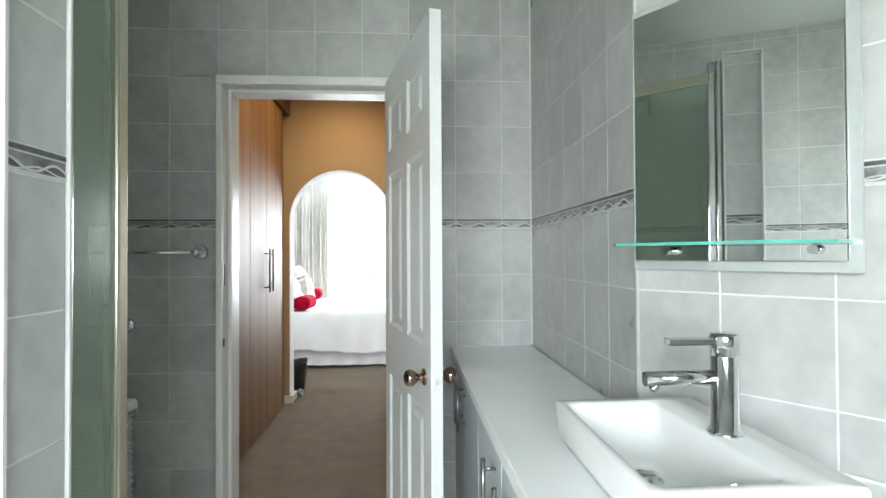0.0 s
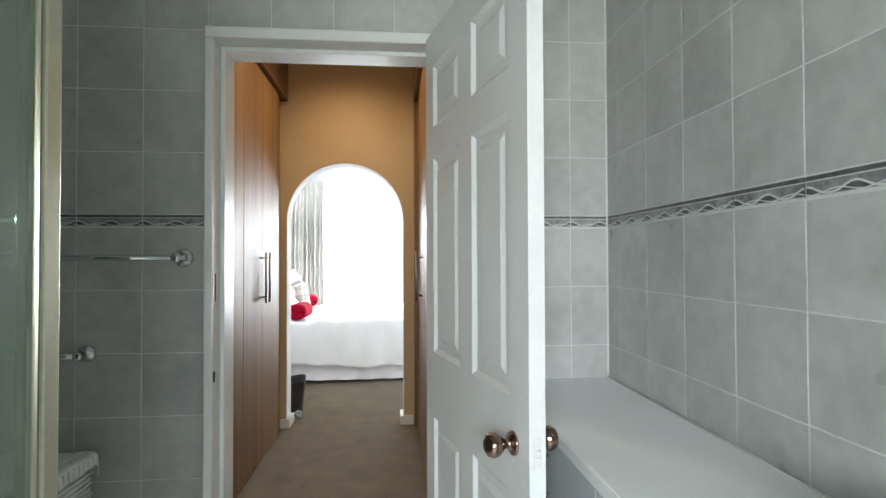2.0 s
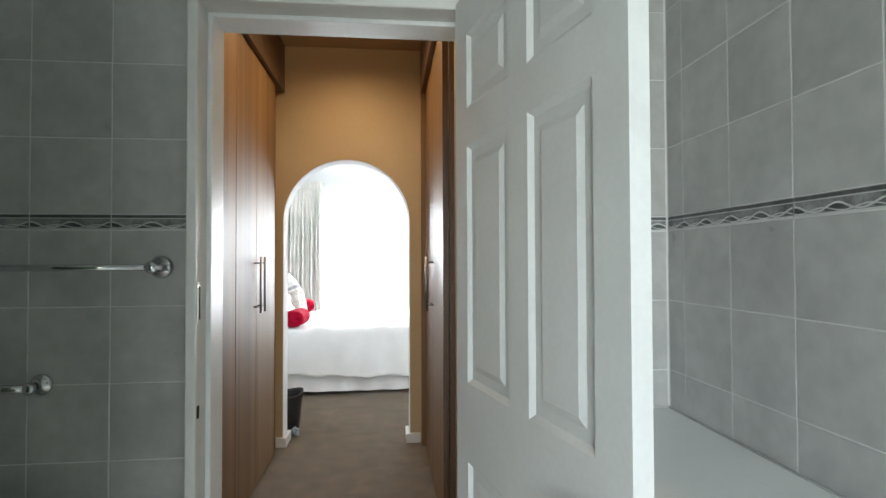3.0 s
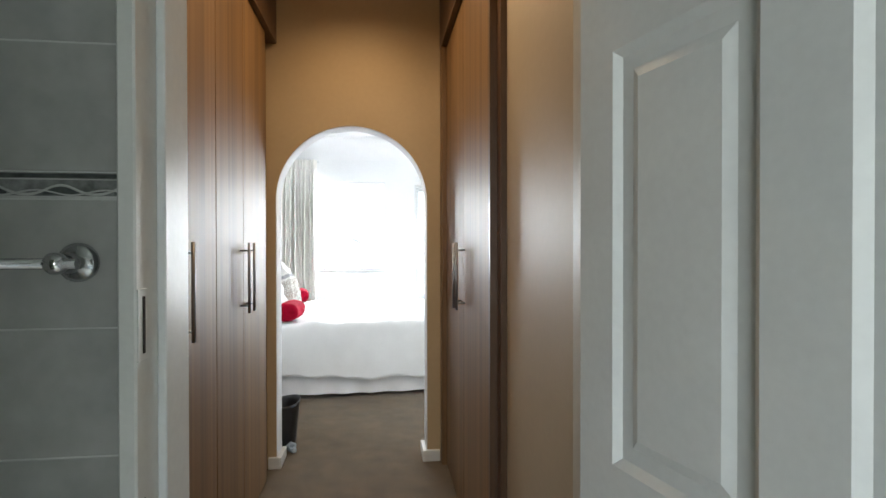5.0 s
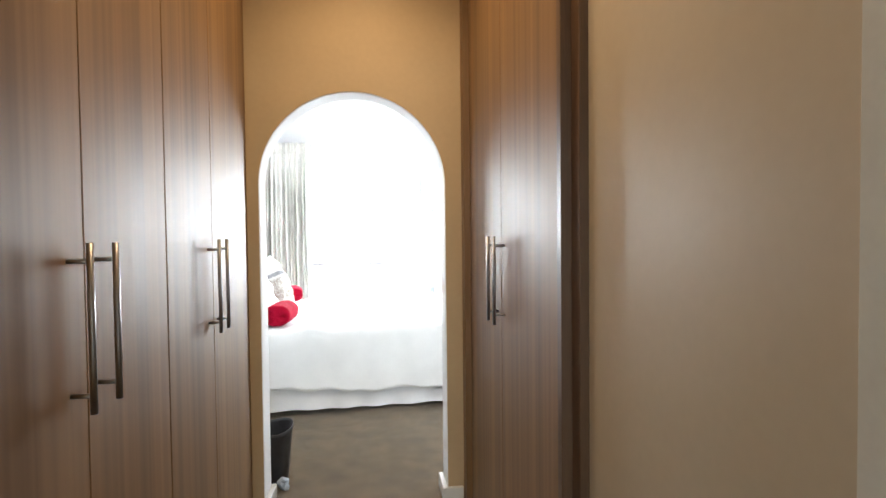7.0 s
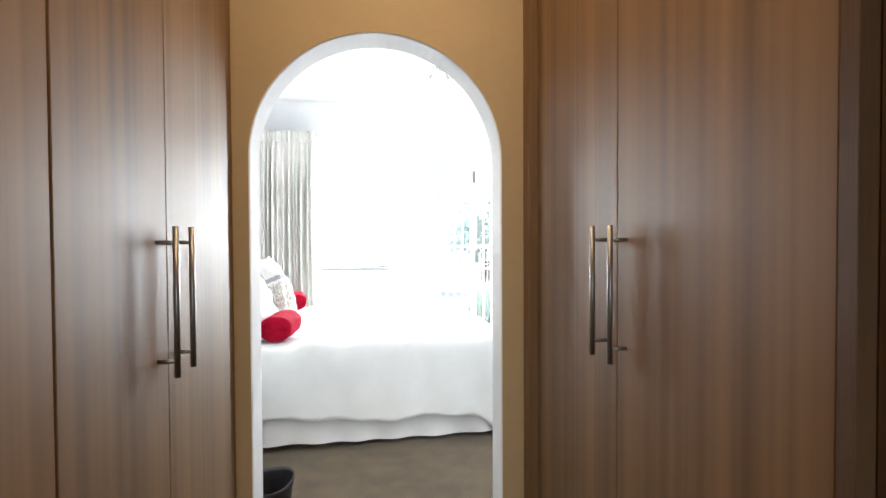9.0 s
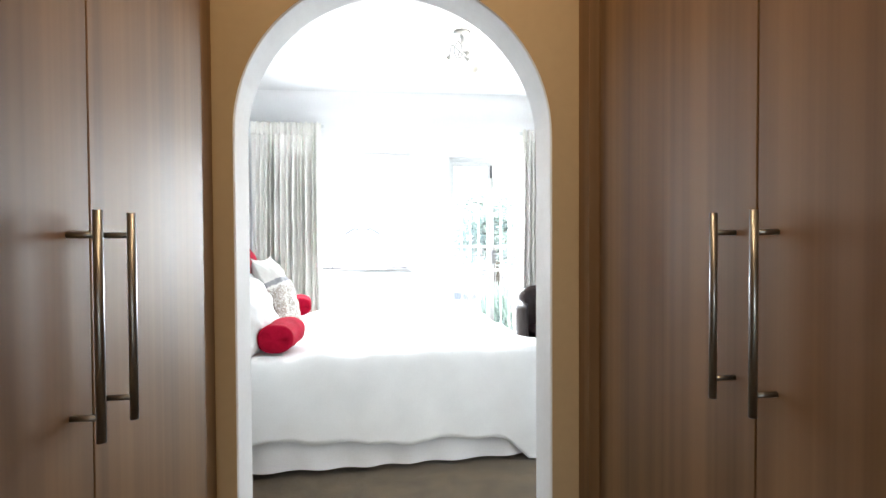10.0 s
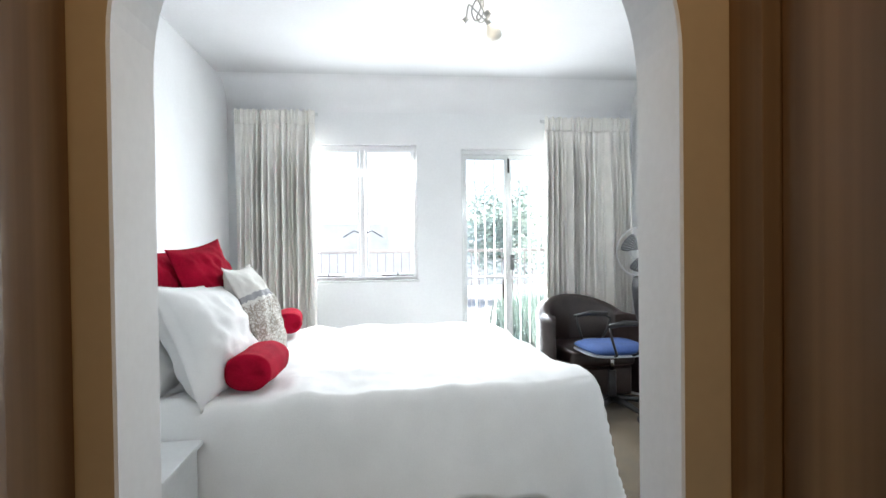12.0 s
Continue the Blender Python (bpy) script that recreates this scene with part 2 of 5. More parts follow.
BARK = mat("tree_bark", (0.12, 0.09, 0.06), 0.9, var=0.2)
RAIL_BROWN = mat("weathered_brown_paint", (0.42, 0.37, 0.33), 0.7, var=0.1)
RAIL_WHITE = mat("white_painted_iron", (0.86, 0.86, 0.86), 0.4, var=0.03)

# ---- structure ----
YB, YC, YA0, YA1, YW = 2.36, 2.475, 4.571, 4.722, 8.40
XR = 0.585
DOOR_L, DOOR_R, DOOR_T = -0.745, 0.008, 1.965
SX, SY = 0.5736, -0.8192
HB = 2.47  # bathroom ceiling


def structure(name, bm, mats, label=""):
    return tagged(part(name, bm, mats), label, kind="structure")


structure("ground", boxes((-60, 60, -60, 90, -0.30, -0.20)), GRASS, "green lawn round the house")
structure("floor_bathroom", boxes((-1.6, 2.4, -1.45, YB + 0.05, -0.12, 0.0)), FLOOR_TILE, "grey tiled bathroom floor")
structure("floor_carpet", boxes((-2.1, 1.9, YB + 0.05, YW + 0.02, -0.12, 0.0)), CARPET, "beige brown short-pile carpet through corridor and bedroom")
structure("ceiling_bathroom", boxes((-1.6, 2.4, -1.45, YB + 0.05, HB, HB + 0.12)), BATH_CEILING_DIMMED, "plain bathroom ceiling, coloured darker to dim the upper room")
structure("ceiling_corridor", boxes((-1.75, 0.75, YB + 0.05, YA0 + 0.02, 2.75, 2.85)), OCHRE_CEIL_DIMMED, "ochre painted corridor ceiling with its dimness put into the colour")
# cove round the bedroom ceiling
XL, XRR, ZT, ZC, CV = -1.90, 1.66, 2.375, 2.62, 0.26
bm = bmesh.new()
structure("ceiling_bedroom", boxes((XL - 0.2, XRR + 0.2, YA1 - 0.02, YW + 0.2, ZC, ZC + 0.1)), CEILING, "plain white bedroom ceiling")
def cove(a, b, inward):
    a, b, n = Vector(a), Vector(b), Vector(inward)
    rows = []
    for k in range(15):
        t = k / 14 * math.pi / 2
        off, z = CV * (1 - math.cos(t)), ZT + (ZC - 0.002 - ZT) * math.sin(t)
        rows.append([bm.verts.new((*(p + n * off), z)) for p in (a, b)])
    for r, s in zip(rows, rows[1:]):
        f = bm.faces.new((r[0], r[1], s[1], s[0]))
        f.smooth = True
cove((XL, YW), (XRR, YW), (0, -1))
bmesh.ops.remove_doubles(bm, verts=bm.verts, dist=0.0004)
structure("cornice_bedroom", bm, COVE_LIFTED, "white curved cove between the window wall and ceiling")

# walls
WALL_BACK = structure("wall_bathroom_back", boxes((-1.6, DOOR_L - 0.03, YB + 0.003, YC, 0, HB), (DOOR_R + 0.03, 0.75, YB + 0.003, YC, 0, HB), (DOOR_L - 0.03, DOOR_R + 0.03, YB + 0.003, YC, 1.99, HB)), GROUT, "pale grey tiled bathroom wall with a patterned border")
structure("wall_corridor_end", boxes((-1.75, DOOR_L - 0.03, YC, YC + 0.012, 0, 2.76), (DOOR_R + 0.03, 0.75, YC, YC + 0.012, 0, 2.76), (DOOR_L - 0.03, DOOR_R + 0.03, YC, YC + 0.012, 1.99, 2.76), (-1.75, 0.75, YB + 0.05, YC, HB + 0.122, 2.76)), OCHRE, "ochre corridor wall round the bathroom door")
WALL_RIGHT = structure("wall_bathroom_side", boxes((XR + 0.003, XR + 0.15, 1.275, YB, 0, HB)), GROUT, "pale grey tiled bathroom wall beside the worktop")
# the splayed wall behind the basin
bm = bmesh.new()
a = Vector((XR + 0.003, 1.28, 0))
d, nrm = Vector((SX, SY, 0)), Vector((0.8192, 0.5736, 0))
q = [a, a + d * 3.2, a + d * 3.2 + nrm * 0.14, a + nrm * 0.14]
v0 = [bm.verts.new(p) for p in q]
v1 = [bm.verts.new(p + Vector((0, 0, HB))) for p in q]
bm.faces.new(v0[::-1]), bm.faces.new(v1)
for i in range(4):
    bm.faces.new((v0[i], v0[(i + 1) % 4], v1[(i + 1) % 4], v1[i]))
bmesh.ops.recalc_face_normals(bm, faces=bm.faces)
WALL_SINK = structure("wall_basin", bm, GROUT, "pale grey tiled splayed wall behind the basin")
BX, BZ0, BZ1 = (-1.05, 0.25), 0.98, 2.04
WALL_REAR = structure("wall_bathroom_rear", boxes((-1.6, BX[0], -1.45, -1.30, 0, HB), (BX[1], 2.4, -1.45, -1.30, 0, HB), (BX[0], BX[1], -1.45, -1.30, 0, BZ0), (BX[0], BX[1], -1.45, -1.30, BZ1, HB)), GROUT, "pale grey tiled bathroom wall with the window")
WALL_LEFT = structure("wall_bathroom_left", boxes((-1.57, -1.42, -1.30, YB, 0, HB)), GROUT, "pale grey tiled bathroom wall behind the shower")
WALL_NIB = structure("wall_shower_nib", boxes((-1.42, -0.56, 0.793, 0.921, 0, 2.055), (-0.56, -0.519, 0.793, 0.921, 0, 2.055)), GROUT, "short tiled nib wall with white corner trim")
structure("wall_wardrobe_back", boxes((-1.75, -1.6, YC + 0.012, YA0, 0, 2.76), (0.62, 0.75, YC + 0.012, YA0, 0, 2.76)), TAN, "plain painted corridor wall")
structure("wall_corridor_side", boxes((0.052, 0.16, YC + 0.015, 3.217, 0, 2.75)), TAN, "tan painted corridor wall")


def arch_wall():
    """The wall between corridor and bedroom with a round-headed opening."""
    bm = bmesh.new()
    xc, r, zs, x0, x1, h = -0.532, 0.430, 1.535, -2.1, 1.9, 2.80
    pts = [(xc - r, 0.0)] + [(xc - r * math.cos(k / 40 * math.pi), zs + r * math.sin(k / 40 * math.pi)) for k in range(41)] + [(xc + r, 0.0)]
    def face(vs, mi):
        f = bm.faces.new([bm.verts.new(v) for v in vs])
        f.material_index = mi
    for y, mi in ((YA0, 0), (YA1, 1)):
        e = 0.004
        face([(x0, y, 0), (xc - r - e, y, 0), (xc - r - e, y, h), (x0, y, h)], mi)
        face([(xc + r + e, y, 0), (x1, y, 0), (x1, y, h), (xc + r + e, y, h)], mi)
        big = [(xc + (px - xc) * (r + e) / r, zs + (pz - zs) * (r + e) / r if pz > zs else pz) for px, pz in pts]
        for (ax, az), (bx, bz) in zip(big[1:-1], big[2:-1]):
            face([(ax, y, az), (bx, y, bz), (bx, y, h), (ax, y, h)], mi)
        inner = y + (e if y == YA0 else -e)
        for (a0, a1), (b0, b1) in zip(zip(big, big[1:]), zip(pts, pts[1:])):
            face([(a0[0], y, a0[1]), (a1[0], y, a1[1]), (b1[0], inner, b1[1]), (b0[0], inner, b0[1])], 1)
    for (ax, az), (bx, bz) in zip(pts, pts[1:]):
        face([(ax, YA0 + 0.004, az), (bx, YA0 + 0.004, bz), (bx, YA1 - 0.004, bz), (ax, YA1 - 0.004, az)], 1)
    face([(x0, YA0, h), (x1, YA0, h), (x1, YA1, h), (x0, YA1, h)], 1)
    bmesh.ops.remove_doubles(bm, verts=bm.verts, dist=0.0004)
    bmesh.ops.recalc_face_normals(bm, faces=bm.faces)
    return bm


structure("wall_arch", arch_wall(), [OCHRE, WHITE_WALL], "ochre wall with a round arched opening and white reveal")
structure("wall_bedroom_left", boxes((XL - 0.15, XL, YA1, YW + 0.2, 0, ZC + 0.05)), WHITE_WALL, "white bedroom wall behind the bed")
structure("wall_bedroom_right", boxes((XRR, XRR + 0.15, YA1, YW + 0.2, 0, ZC + 0.05)), WHITE_WALL, "white bedroom wall")
WX, WZ = (-1.255, -0.305), (0.92, 2.095)
DX, DZ = (0.085, 0.955), 2.065
structure("wall_bedroom_window", boxes((XL, WX[0], YW, YW + 0.2, 0, 2.7), (WX[1], DX[0], YW, YW + 0.2, 0, 2.7), (DX[1], XRR, YW, YW + 0.2, 0, 2.7), (WX[0], WX[1], YW, YW + 0.2, 0, WZ[0]), (WX[0], WX[1], YW, YW + 0.2, WZ[1], 2.7), (DX[0], DX[1], YW, YW + 0.2, DZ, 2.7)), WHITE_WALL, "white bedroom wall with window and glazed door")

# skirting blocks at the arch
bm = bmesh.new()
for x0, x1 in ((-1.01, -0.945), (-0.119, -0.025)):
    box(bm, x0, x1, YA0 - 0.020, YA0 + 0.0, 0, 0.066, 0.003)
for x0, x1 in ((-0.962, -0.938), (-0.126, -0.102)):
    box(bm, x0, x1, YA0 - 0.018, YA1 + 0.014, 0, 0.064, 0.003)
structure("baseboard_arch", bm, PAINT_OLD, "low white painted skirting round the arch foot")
structure("baseboard_bedroom", boxes((XL, -0.963, YA1, YA1 + 0.014, 0, 0.07), (-0.101, XRR, YA1, YA1 + 0.014, 0, 0.07), (XL, XL + 0.014, YA1, YW, 0, 0.07), (XRR - 0.014, XRR, YA1, YW, 0, 0.07), (XL, DX[0] - 0.02, YW - 0.014, YW, 0, 0.07), (DX[1] + 0.02, XRR, YW - 0.014, YW, 0, 0.07), bevel=0.003), PAINT, "white bedroom skirting")


# ---- bathroom door and frame ----
def bathroom_door_frame():
    ob = tagged(new("door_frame_bathroom"), "white painted wooden door frame with chipped edges", "door frame", kind="structure")
    l, r, t = DOOR_L, DOOR_R, DOOR_T
    bm = bmesh.new()
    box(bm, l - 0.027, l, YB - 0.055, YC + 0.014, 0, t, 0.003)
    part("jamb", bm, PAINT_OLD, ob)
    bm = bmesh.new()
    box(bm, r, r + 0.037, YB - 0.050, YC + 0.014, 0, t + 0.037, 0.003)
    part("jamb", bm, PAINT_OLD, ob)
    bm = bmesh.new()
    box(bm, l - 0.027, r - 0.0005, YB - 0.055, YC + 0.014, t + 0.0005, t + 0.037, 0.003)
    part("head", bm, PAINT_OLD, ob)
    bm = bmesh.new()
    box(bm, l, l + 0.014, YB + 0.022, YC + 0.012, 0, t - 0.0, 0.002)
    box(bm, l + 0.014, r, YB + 0.022, YC + 0.012, t - 0.014, t, 0.002)
    part("stop", bm, PAINT, ob)
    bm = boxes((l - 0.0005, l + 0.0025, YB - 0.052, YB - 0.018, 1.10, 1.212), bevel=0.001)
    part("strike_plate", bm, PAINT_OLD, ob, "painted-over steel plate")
    part("strike_slot", boxes((l + 0.0005, l + 0.0035, YB - 0.038, YB - 0.030, 1.112, 1.20)), DARK, ob)
    part("latch_hole", boxes((l - 0.0005, l + 0.0015, YB - 0.044, YB - 0.028, 0.852, 0.885)), DARK, ob)
    return ob


bathroom_door_frame()


def panel_leaf(w, h, t, panels, inset=(0.012, 0.034, 0.05), depth=(0.009, 0.009, 0.003)):
    """A moulded door leaf, local x from hinge to tip, y through its thickness, z up."""
    bm = bmesh.new()
    us = sorted({0, w, *[p[0] for p in panels], *[p[1] for p in panels]})
    zs = sorted({0, h, *[p[2] for p in panels], *[p[3] for p in panels]})
    for side, y in ((-1, 0.0), (1, t)):
        def face(vs):
            bm.faces.new([bm.verts.new(v) for v in (vs if side < 0 else vs[::-1])])
        for u0, u1 in zip(us, us[1:]):
            for z0, z1 in zip(zs, zs[1:]):
                if not any(p[0] <= u0 and u1 <= p[1] and p[2] <= z0 and z1 <= p[3] for p in panels):
                    face([(u0, y, z0), (u1, y, z0), (u1, y, z1), (u0, y, z1)])
        for p in panels:
            rings = [[(p[0], y, p[2]), (p[1], y, p[2]), (p[1], y, p[3]), (p[0], y, p[3])]]
            for i, dd in zip(inset, depth):
                yy = y - side * dd
                rings.append([(p[0] + i, yy, p[2] + i), (p[1] - i, yy, p[2] + i), (p[1] - i, yy, p[3] - i), (p[0] + i, yy, p[3] - i)])
            for a, b in zip(rings, rings[1:]):
                for k in range(4):
                    face([a[k], a[(k + 1) % 4], b[(k + 1) % 4], b[k]])
            face(rings[-1])
    for vs in ([(0, 0, 0), (0, 0, h), (0, t, h), (0, t, 0)], [(w, 0, 0), (w, t, 0), (w, t, h), (w, 0, h)], [(0, 0, h), (w, 0, h), (w, t, h), (0, t, h)], [(0, 0, 0), (0, t, 0), (w, t, 0), (w, 0, 0)]):
        bm.faces.new([bm.verts.new(v) for v in vs])
    bmesh.ops.remove_doubles(bm, verts=bm.verts, dist=0.0003)
    bmesh.ops.recalc_face_normals(bm, faces=bm.faces)
    return bm


def bathroom_door():
    w, h, t = 0.715, 1.95, 0.036
    tip, hinge = Vector((0.100, 1.577)), Vector((-0.060, 2.274))
    ang = math.degrees(math.atan2(tip.y - hinge.y, tip.x - hinge.x))
    ob = tagged(new("door_1"), "white six-panel door standing open into the bathroom", "door", kind="structure")
    ob.matrix_basis = pose(hinge.x, hinge.y, 0.012, 0, 0, ang)
    c = [(0.080, 0.318), (0.408, 0.626)]
    rows = [(0.17, 0.745), (0.945, 1.548), (1.645, 1.838)]
    part("leaf", panel_leaf(w, h, t, [(a, b, z0, z1) for a, b in c for z0, z1 in rows]), PAINT, ob)
    u, z = w - 0.072, 0.850
    for s, y0 in ((-1, 0.0), (1, t)):
        bm = bmesh.new()
        m = Matrix.Translation((u, y0, z)) @ Matrix.Rotation(radians(90 if s < 0 else -90), 4, "X")
        lathe(bm, [(0.026, 0.0), (0.0265, 0.003), (0.021, 0.007), (0.011, 0.010), (0.010, 0.022), (0.017, 0.028), (0.0245, 0.038), (0.0262, 0.048), (0.0225, 0.058), (0.012, 0.064), (0.0, 0.0655)], 28, m)
        part("knob", bm, COPPER, ob, "copper-toned round door knob")
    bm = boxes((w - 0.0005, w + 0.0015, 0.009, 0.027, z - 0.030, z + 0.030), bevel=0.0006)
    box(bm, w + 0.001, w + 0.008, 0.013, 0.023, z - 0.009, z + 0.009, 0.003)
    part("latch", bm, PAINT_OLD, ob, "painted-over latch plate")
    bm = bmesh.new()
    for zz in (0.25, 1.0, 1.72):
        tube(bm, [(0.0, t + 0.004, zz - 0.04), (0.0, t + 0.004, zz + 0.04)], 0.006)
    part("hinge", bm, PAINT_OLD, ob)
    return ob


bathroom_door()


# ---- wardrobes ----
def bar_handle(parent, x, y, z0, z1, face_x):
    bm = bmesh.new()
    tube(bm, [(x, y, z0), (x, y, z1)], 0.0062, 12)
    for z in (z0 + 0.033, z1 - 0.033):
        tube(bm, [(face_x, y, z), (x, y, z)], 0.0045, 8)
    return part("handle", bm, STEEL, parent, "brushed steel bar handle")


def wardrobe(name, face, side, y0, y1, joints, handles, top=2.43):
    """side -1: the doors face +x; side 1: they face -x."""
    back = face + side * 0.58
    ob = thing(name, pose(0, 0, 0), "tall built-in wardrobe with satin brown wood-grain doors and steel bars", "wardrobe", "wardrobes along the corridor")
    bm = boxes((min(face + side * 0.022, back), max(face + side * 0.022, back), y0, y1, 0.0, top))
    part("carcass", bm, WOOD_DARK, ob)
    ys = [y0] + joints + [y1]
    for a, b in zip(ys, ys[1:]):
        bm = bmesh.new()
        g = 0.0016
        xs = sorted((face, face + side * 0.019))
        box(bm, xs[0], xs[1], a + g, b - g, 0.012, top - 0.012, 0.0012)
        dr = part("door", bm, WOOD, ob)
        for hy in handles:
            if a < hy < b:
                bar_handle(dr, face - side * 0.038, hy, 0.980, 1.288, face)
    return ob


wardrobe("wardrobe", -0.983, -1, 2.72, 3.515, [3.118], [3.062, 3.157])
wardrobe("wardrobe", -0.983, -1, 3.518, 4.386, [3.915], [3.860, 3.953])
wardrobe("wardrobe", 0.008, 1, 3.300, 4.492, [3.886], [3.842, 3.938])
structure("wardrobe_filler", boxes((-1.5, -1.018, 4.388, YA0 - 0.001, 0, 2.74), (-1.5, -0.985, YC + 0.014, 2.717, 0, 2.74), bevel=0.001), WOOD, "brown wood filler panels beside the wardrobes")
structure("wardrobe_filler_side", boxes((-0.020, 0.5, 4.494, YA0 - 0.001, 0, 2.74), bevel=0.001), WOOD, "brown wood filler panel beside the wardrobe")
structure("wardrobe_end_panel", boxes((0.004, 0.60, 3.270, 3.297, 0, 2.74), (0.030, 0.057, 3.218, 3.268, 0, 2.74), bevel=0.001), WOOD_DARK, "dark wood end panel and strip of the wardrobe")
structure("wardrobe_pelmet", boxes((-1.02, -0.957, 2.72, YA0 - 0.001, 2.425, 2.748), bevel=0.002), WOOD_DARK, "dark brown wood pelmet over the wardrobe doors")
structure("wardrobe_pelmet_side", boxes((-0.022, 0.05, 3.27, YA0 - 0.001, 2.425, 2.748), bevel=0.002), WOOD_DARK, "dark brown wood pelmet over the wardrobe doors")


# ---- bathroom fittings ----
def worktop():
    bm = bmesh.new()
    def on_wall(y):
        return XR - 0.001 + (1.28 - y) * 0.70 if y < 1.28 else XR - 0.001
    y0 = 0.42
    outline = [(0.230, y0), (0.220, YB - 0.002), (XR - 0.001, YB - 0.002), (XR - 0.001, 1.279), (on_wall(y0) - 0.002, y0)]
    lo = [bm.verts.new((x, y, 0.796)) for x, y in outline]
    hi = [bm.verts.new((x, y, 0.830)) for x, y in outline]
    bm.faces.new(lo), bm.faces.new(hi[::-1])
    for i in range(5):
        bm.faces.new((lo[i], hi[i], hi[(i + 1) % 5], lo[(i + 1) % 5]))
    bmesh.ops.recalc_face_normals(bm, faces=bm.faces)
    bmesh.ops.bevel(bm, geom=[e for e in bm.edges if abs(e.verts[0].co.z - e.verts[1].co.z) < 1e-4 and e.verts[0].co.x < 0.235 and e.verts[1].co.x < 0.235], offset=0.004, segments=2, affect="EDGES")
    ob = thing("worktop", pose(0, 0, 0), "long white worktop along the tiled bathroom wall", "worktop")
    part("slab", bm, COUNTER, ob)
    bm = bmesh.new()
    tube(bm, [(XR - 0.002, YB - 0.004, 0.832), (XR - 0.002, 1.284, 0.832), (on_wall(0.60) - 0.004, 0.60, 0.832)], 0.0028, 6)
    tube(bm, [(0.226, YB - 0.003, 0.832), (XR - 0.006, YB - 0.003, 0.832)], 0.0028, 6)
    part("sealant", bm, GROUT, ob, "thin white silicone bead")
    return ob


worktop()


def vanity_cabinet(y0, y1, handle_ys, first=False):
    ob = thing("vanity_cabinet", pose(0.24, y0, 0), "pale grey low cabinet with steel bar handles under the worktop", "cabinet", "cabinets under the worktop")
    part("carcass", boxes((0.02, 0.33, 0.002, y1 - y0 - 0.002, 0.06, 0.794)), CABINET_WHITE, ob)
    part("plinth", boxes((0.05, 0.33, 0.002, y1 - y0 - 0.002, 0.0, 0.058)), CABINET_WHITE, ob)
    dr = part("door", boxes((0.0, 0.018, 0.003, y1 - y0 - 0.003, 0.07, 0.786), bevel=0.0015), CABINET_WHITE, ob)
    for hy in handle_ys:
        bm = bmesh.new()
        y = hy - y0
        tube(bm, [(-0.03, y, 0.60), (-0.03, y, 0.75)], 0.0055, 10)
        for z in (0.625, 0.725):
            tube(bm, [(0.0, y, z), (-0.03, y, z)], 0.004, 8)
        part("handle", bm, STEEL, dr, "slim steel bar handle")
    return ob


vanity_cabinet(1.98, 2.355, [2.03])
vanity_cabinet(1.596, 1.976, [1.93])
vanity_cabinet(1.20, 1.592, [1.28])
vanity_cabinet(0.80, 1.196, [1.12])
vanity_cabinet(0.43, 0.796, [0.73])


def basin():
    """A rectangular countertop basin with a sloping bowl and a tap ledge."""
    ob = thing("basin", pose(0.342, 0.68, 0.831), "white rectangular ceramic countertop basin", "basin")
    w, l, h = 0.297, 0.455, 0.094
    bm = bmesh.new()
    def ring(x0, x1, y0, y1, z, r, n=5):
        vs = []
        for cx, cy, a0 in ((x1 - r, y1 - r, 0), (x0 + r, y1 - r, 90), (x0 + r, y0 + r, 180), (x1 - r, y0 + r, 270)):
            for k in range(n + 1):
                a = radians(a0 + 90 * k / n)
                vs.append(bm.verts.new((cx + r * math.cos(a), cy + r * math.sin(a), z)))
        return vs
    rings = [ring(0.02, w - 0.012, 0.02, l - 0.02, 0, 0.015), ring(0.004, w, 0.004, l - 0.004, 0.03, 0.02), ring(0, w, 0, l, h - 0.006, 0.012),
             ring(0.003, w - 0.003, 0.003, l - 0.003, h, 0.012), ring(0.014, 0.207, 0.030, l - 0.030, h, 0.02), ring(0.020, 0.201, 0.036, l - 0.036, h - 0.006, 0.02),
             ring(0.030, 0.190, 0.075, l - 0.075, h - 0.055, 0.03), ring(0.055, 0.150, 0.14, l - 0.14, h - 0.074, 0.03)]
    for a, b in zip(rings, rings[1:]):
        n = len(a)
        for i in range(n):
            f = bm.faces.new((a[i], a[(i + 1) % n], b[(i + 1) % n], b[i]))
            f.smooth = True
    bm.faces.new(rings[0][::-1]), bm.faces.new(rings[-1])
    part("bowl", bm, CERAMIC, ob)
    bm = bmesh.new()
    m = Matrix.Translation((0.088, 0.218, h - 0.074))
    lathe(bm, [(0.030, 0), (0.030, 0.002), (0.021, 0.003), (0.021, 0.012), (0.020, 0.015), (0.012, 0.017), (0.0, 0.0172)], 28, m)
    part("waste_plug", bm, CHROME, ob, "round chrome pop-up waste")
    return ob


basin()


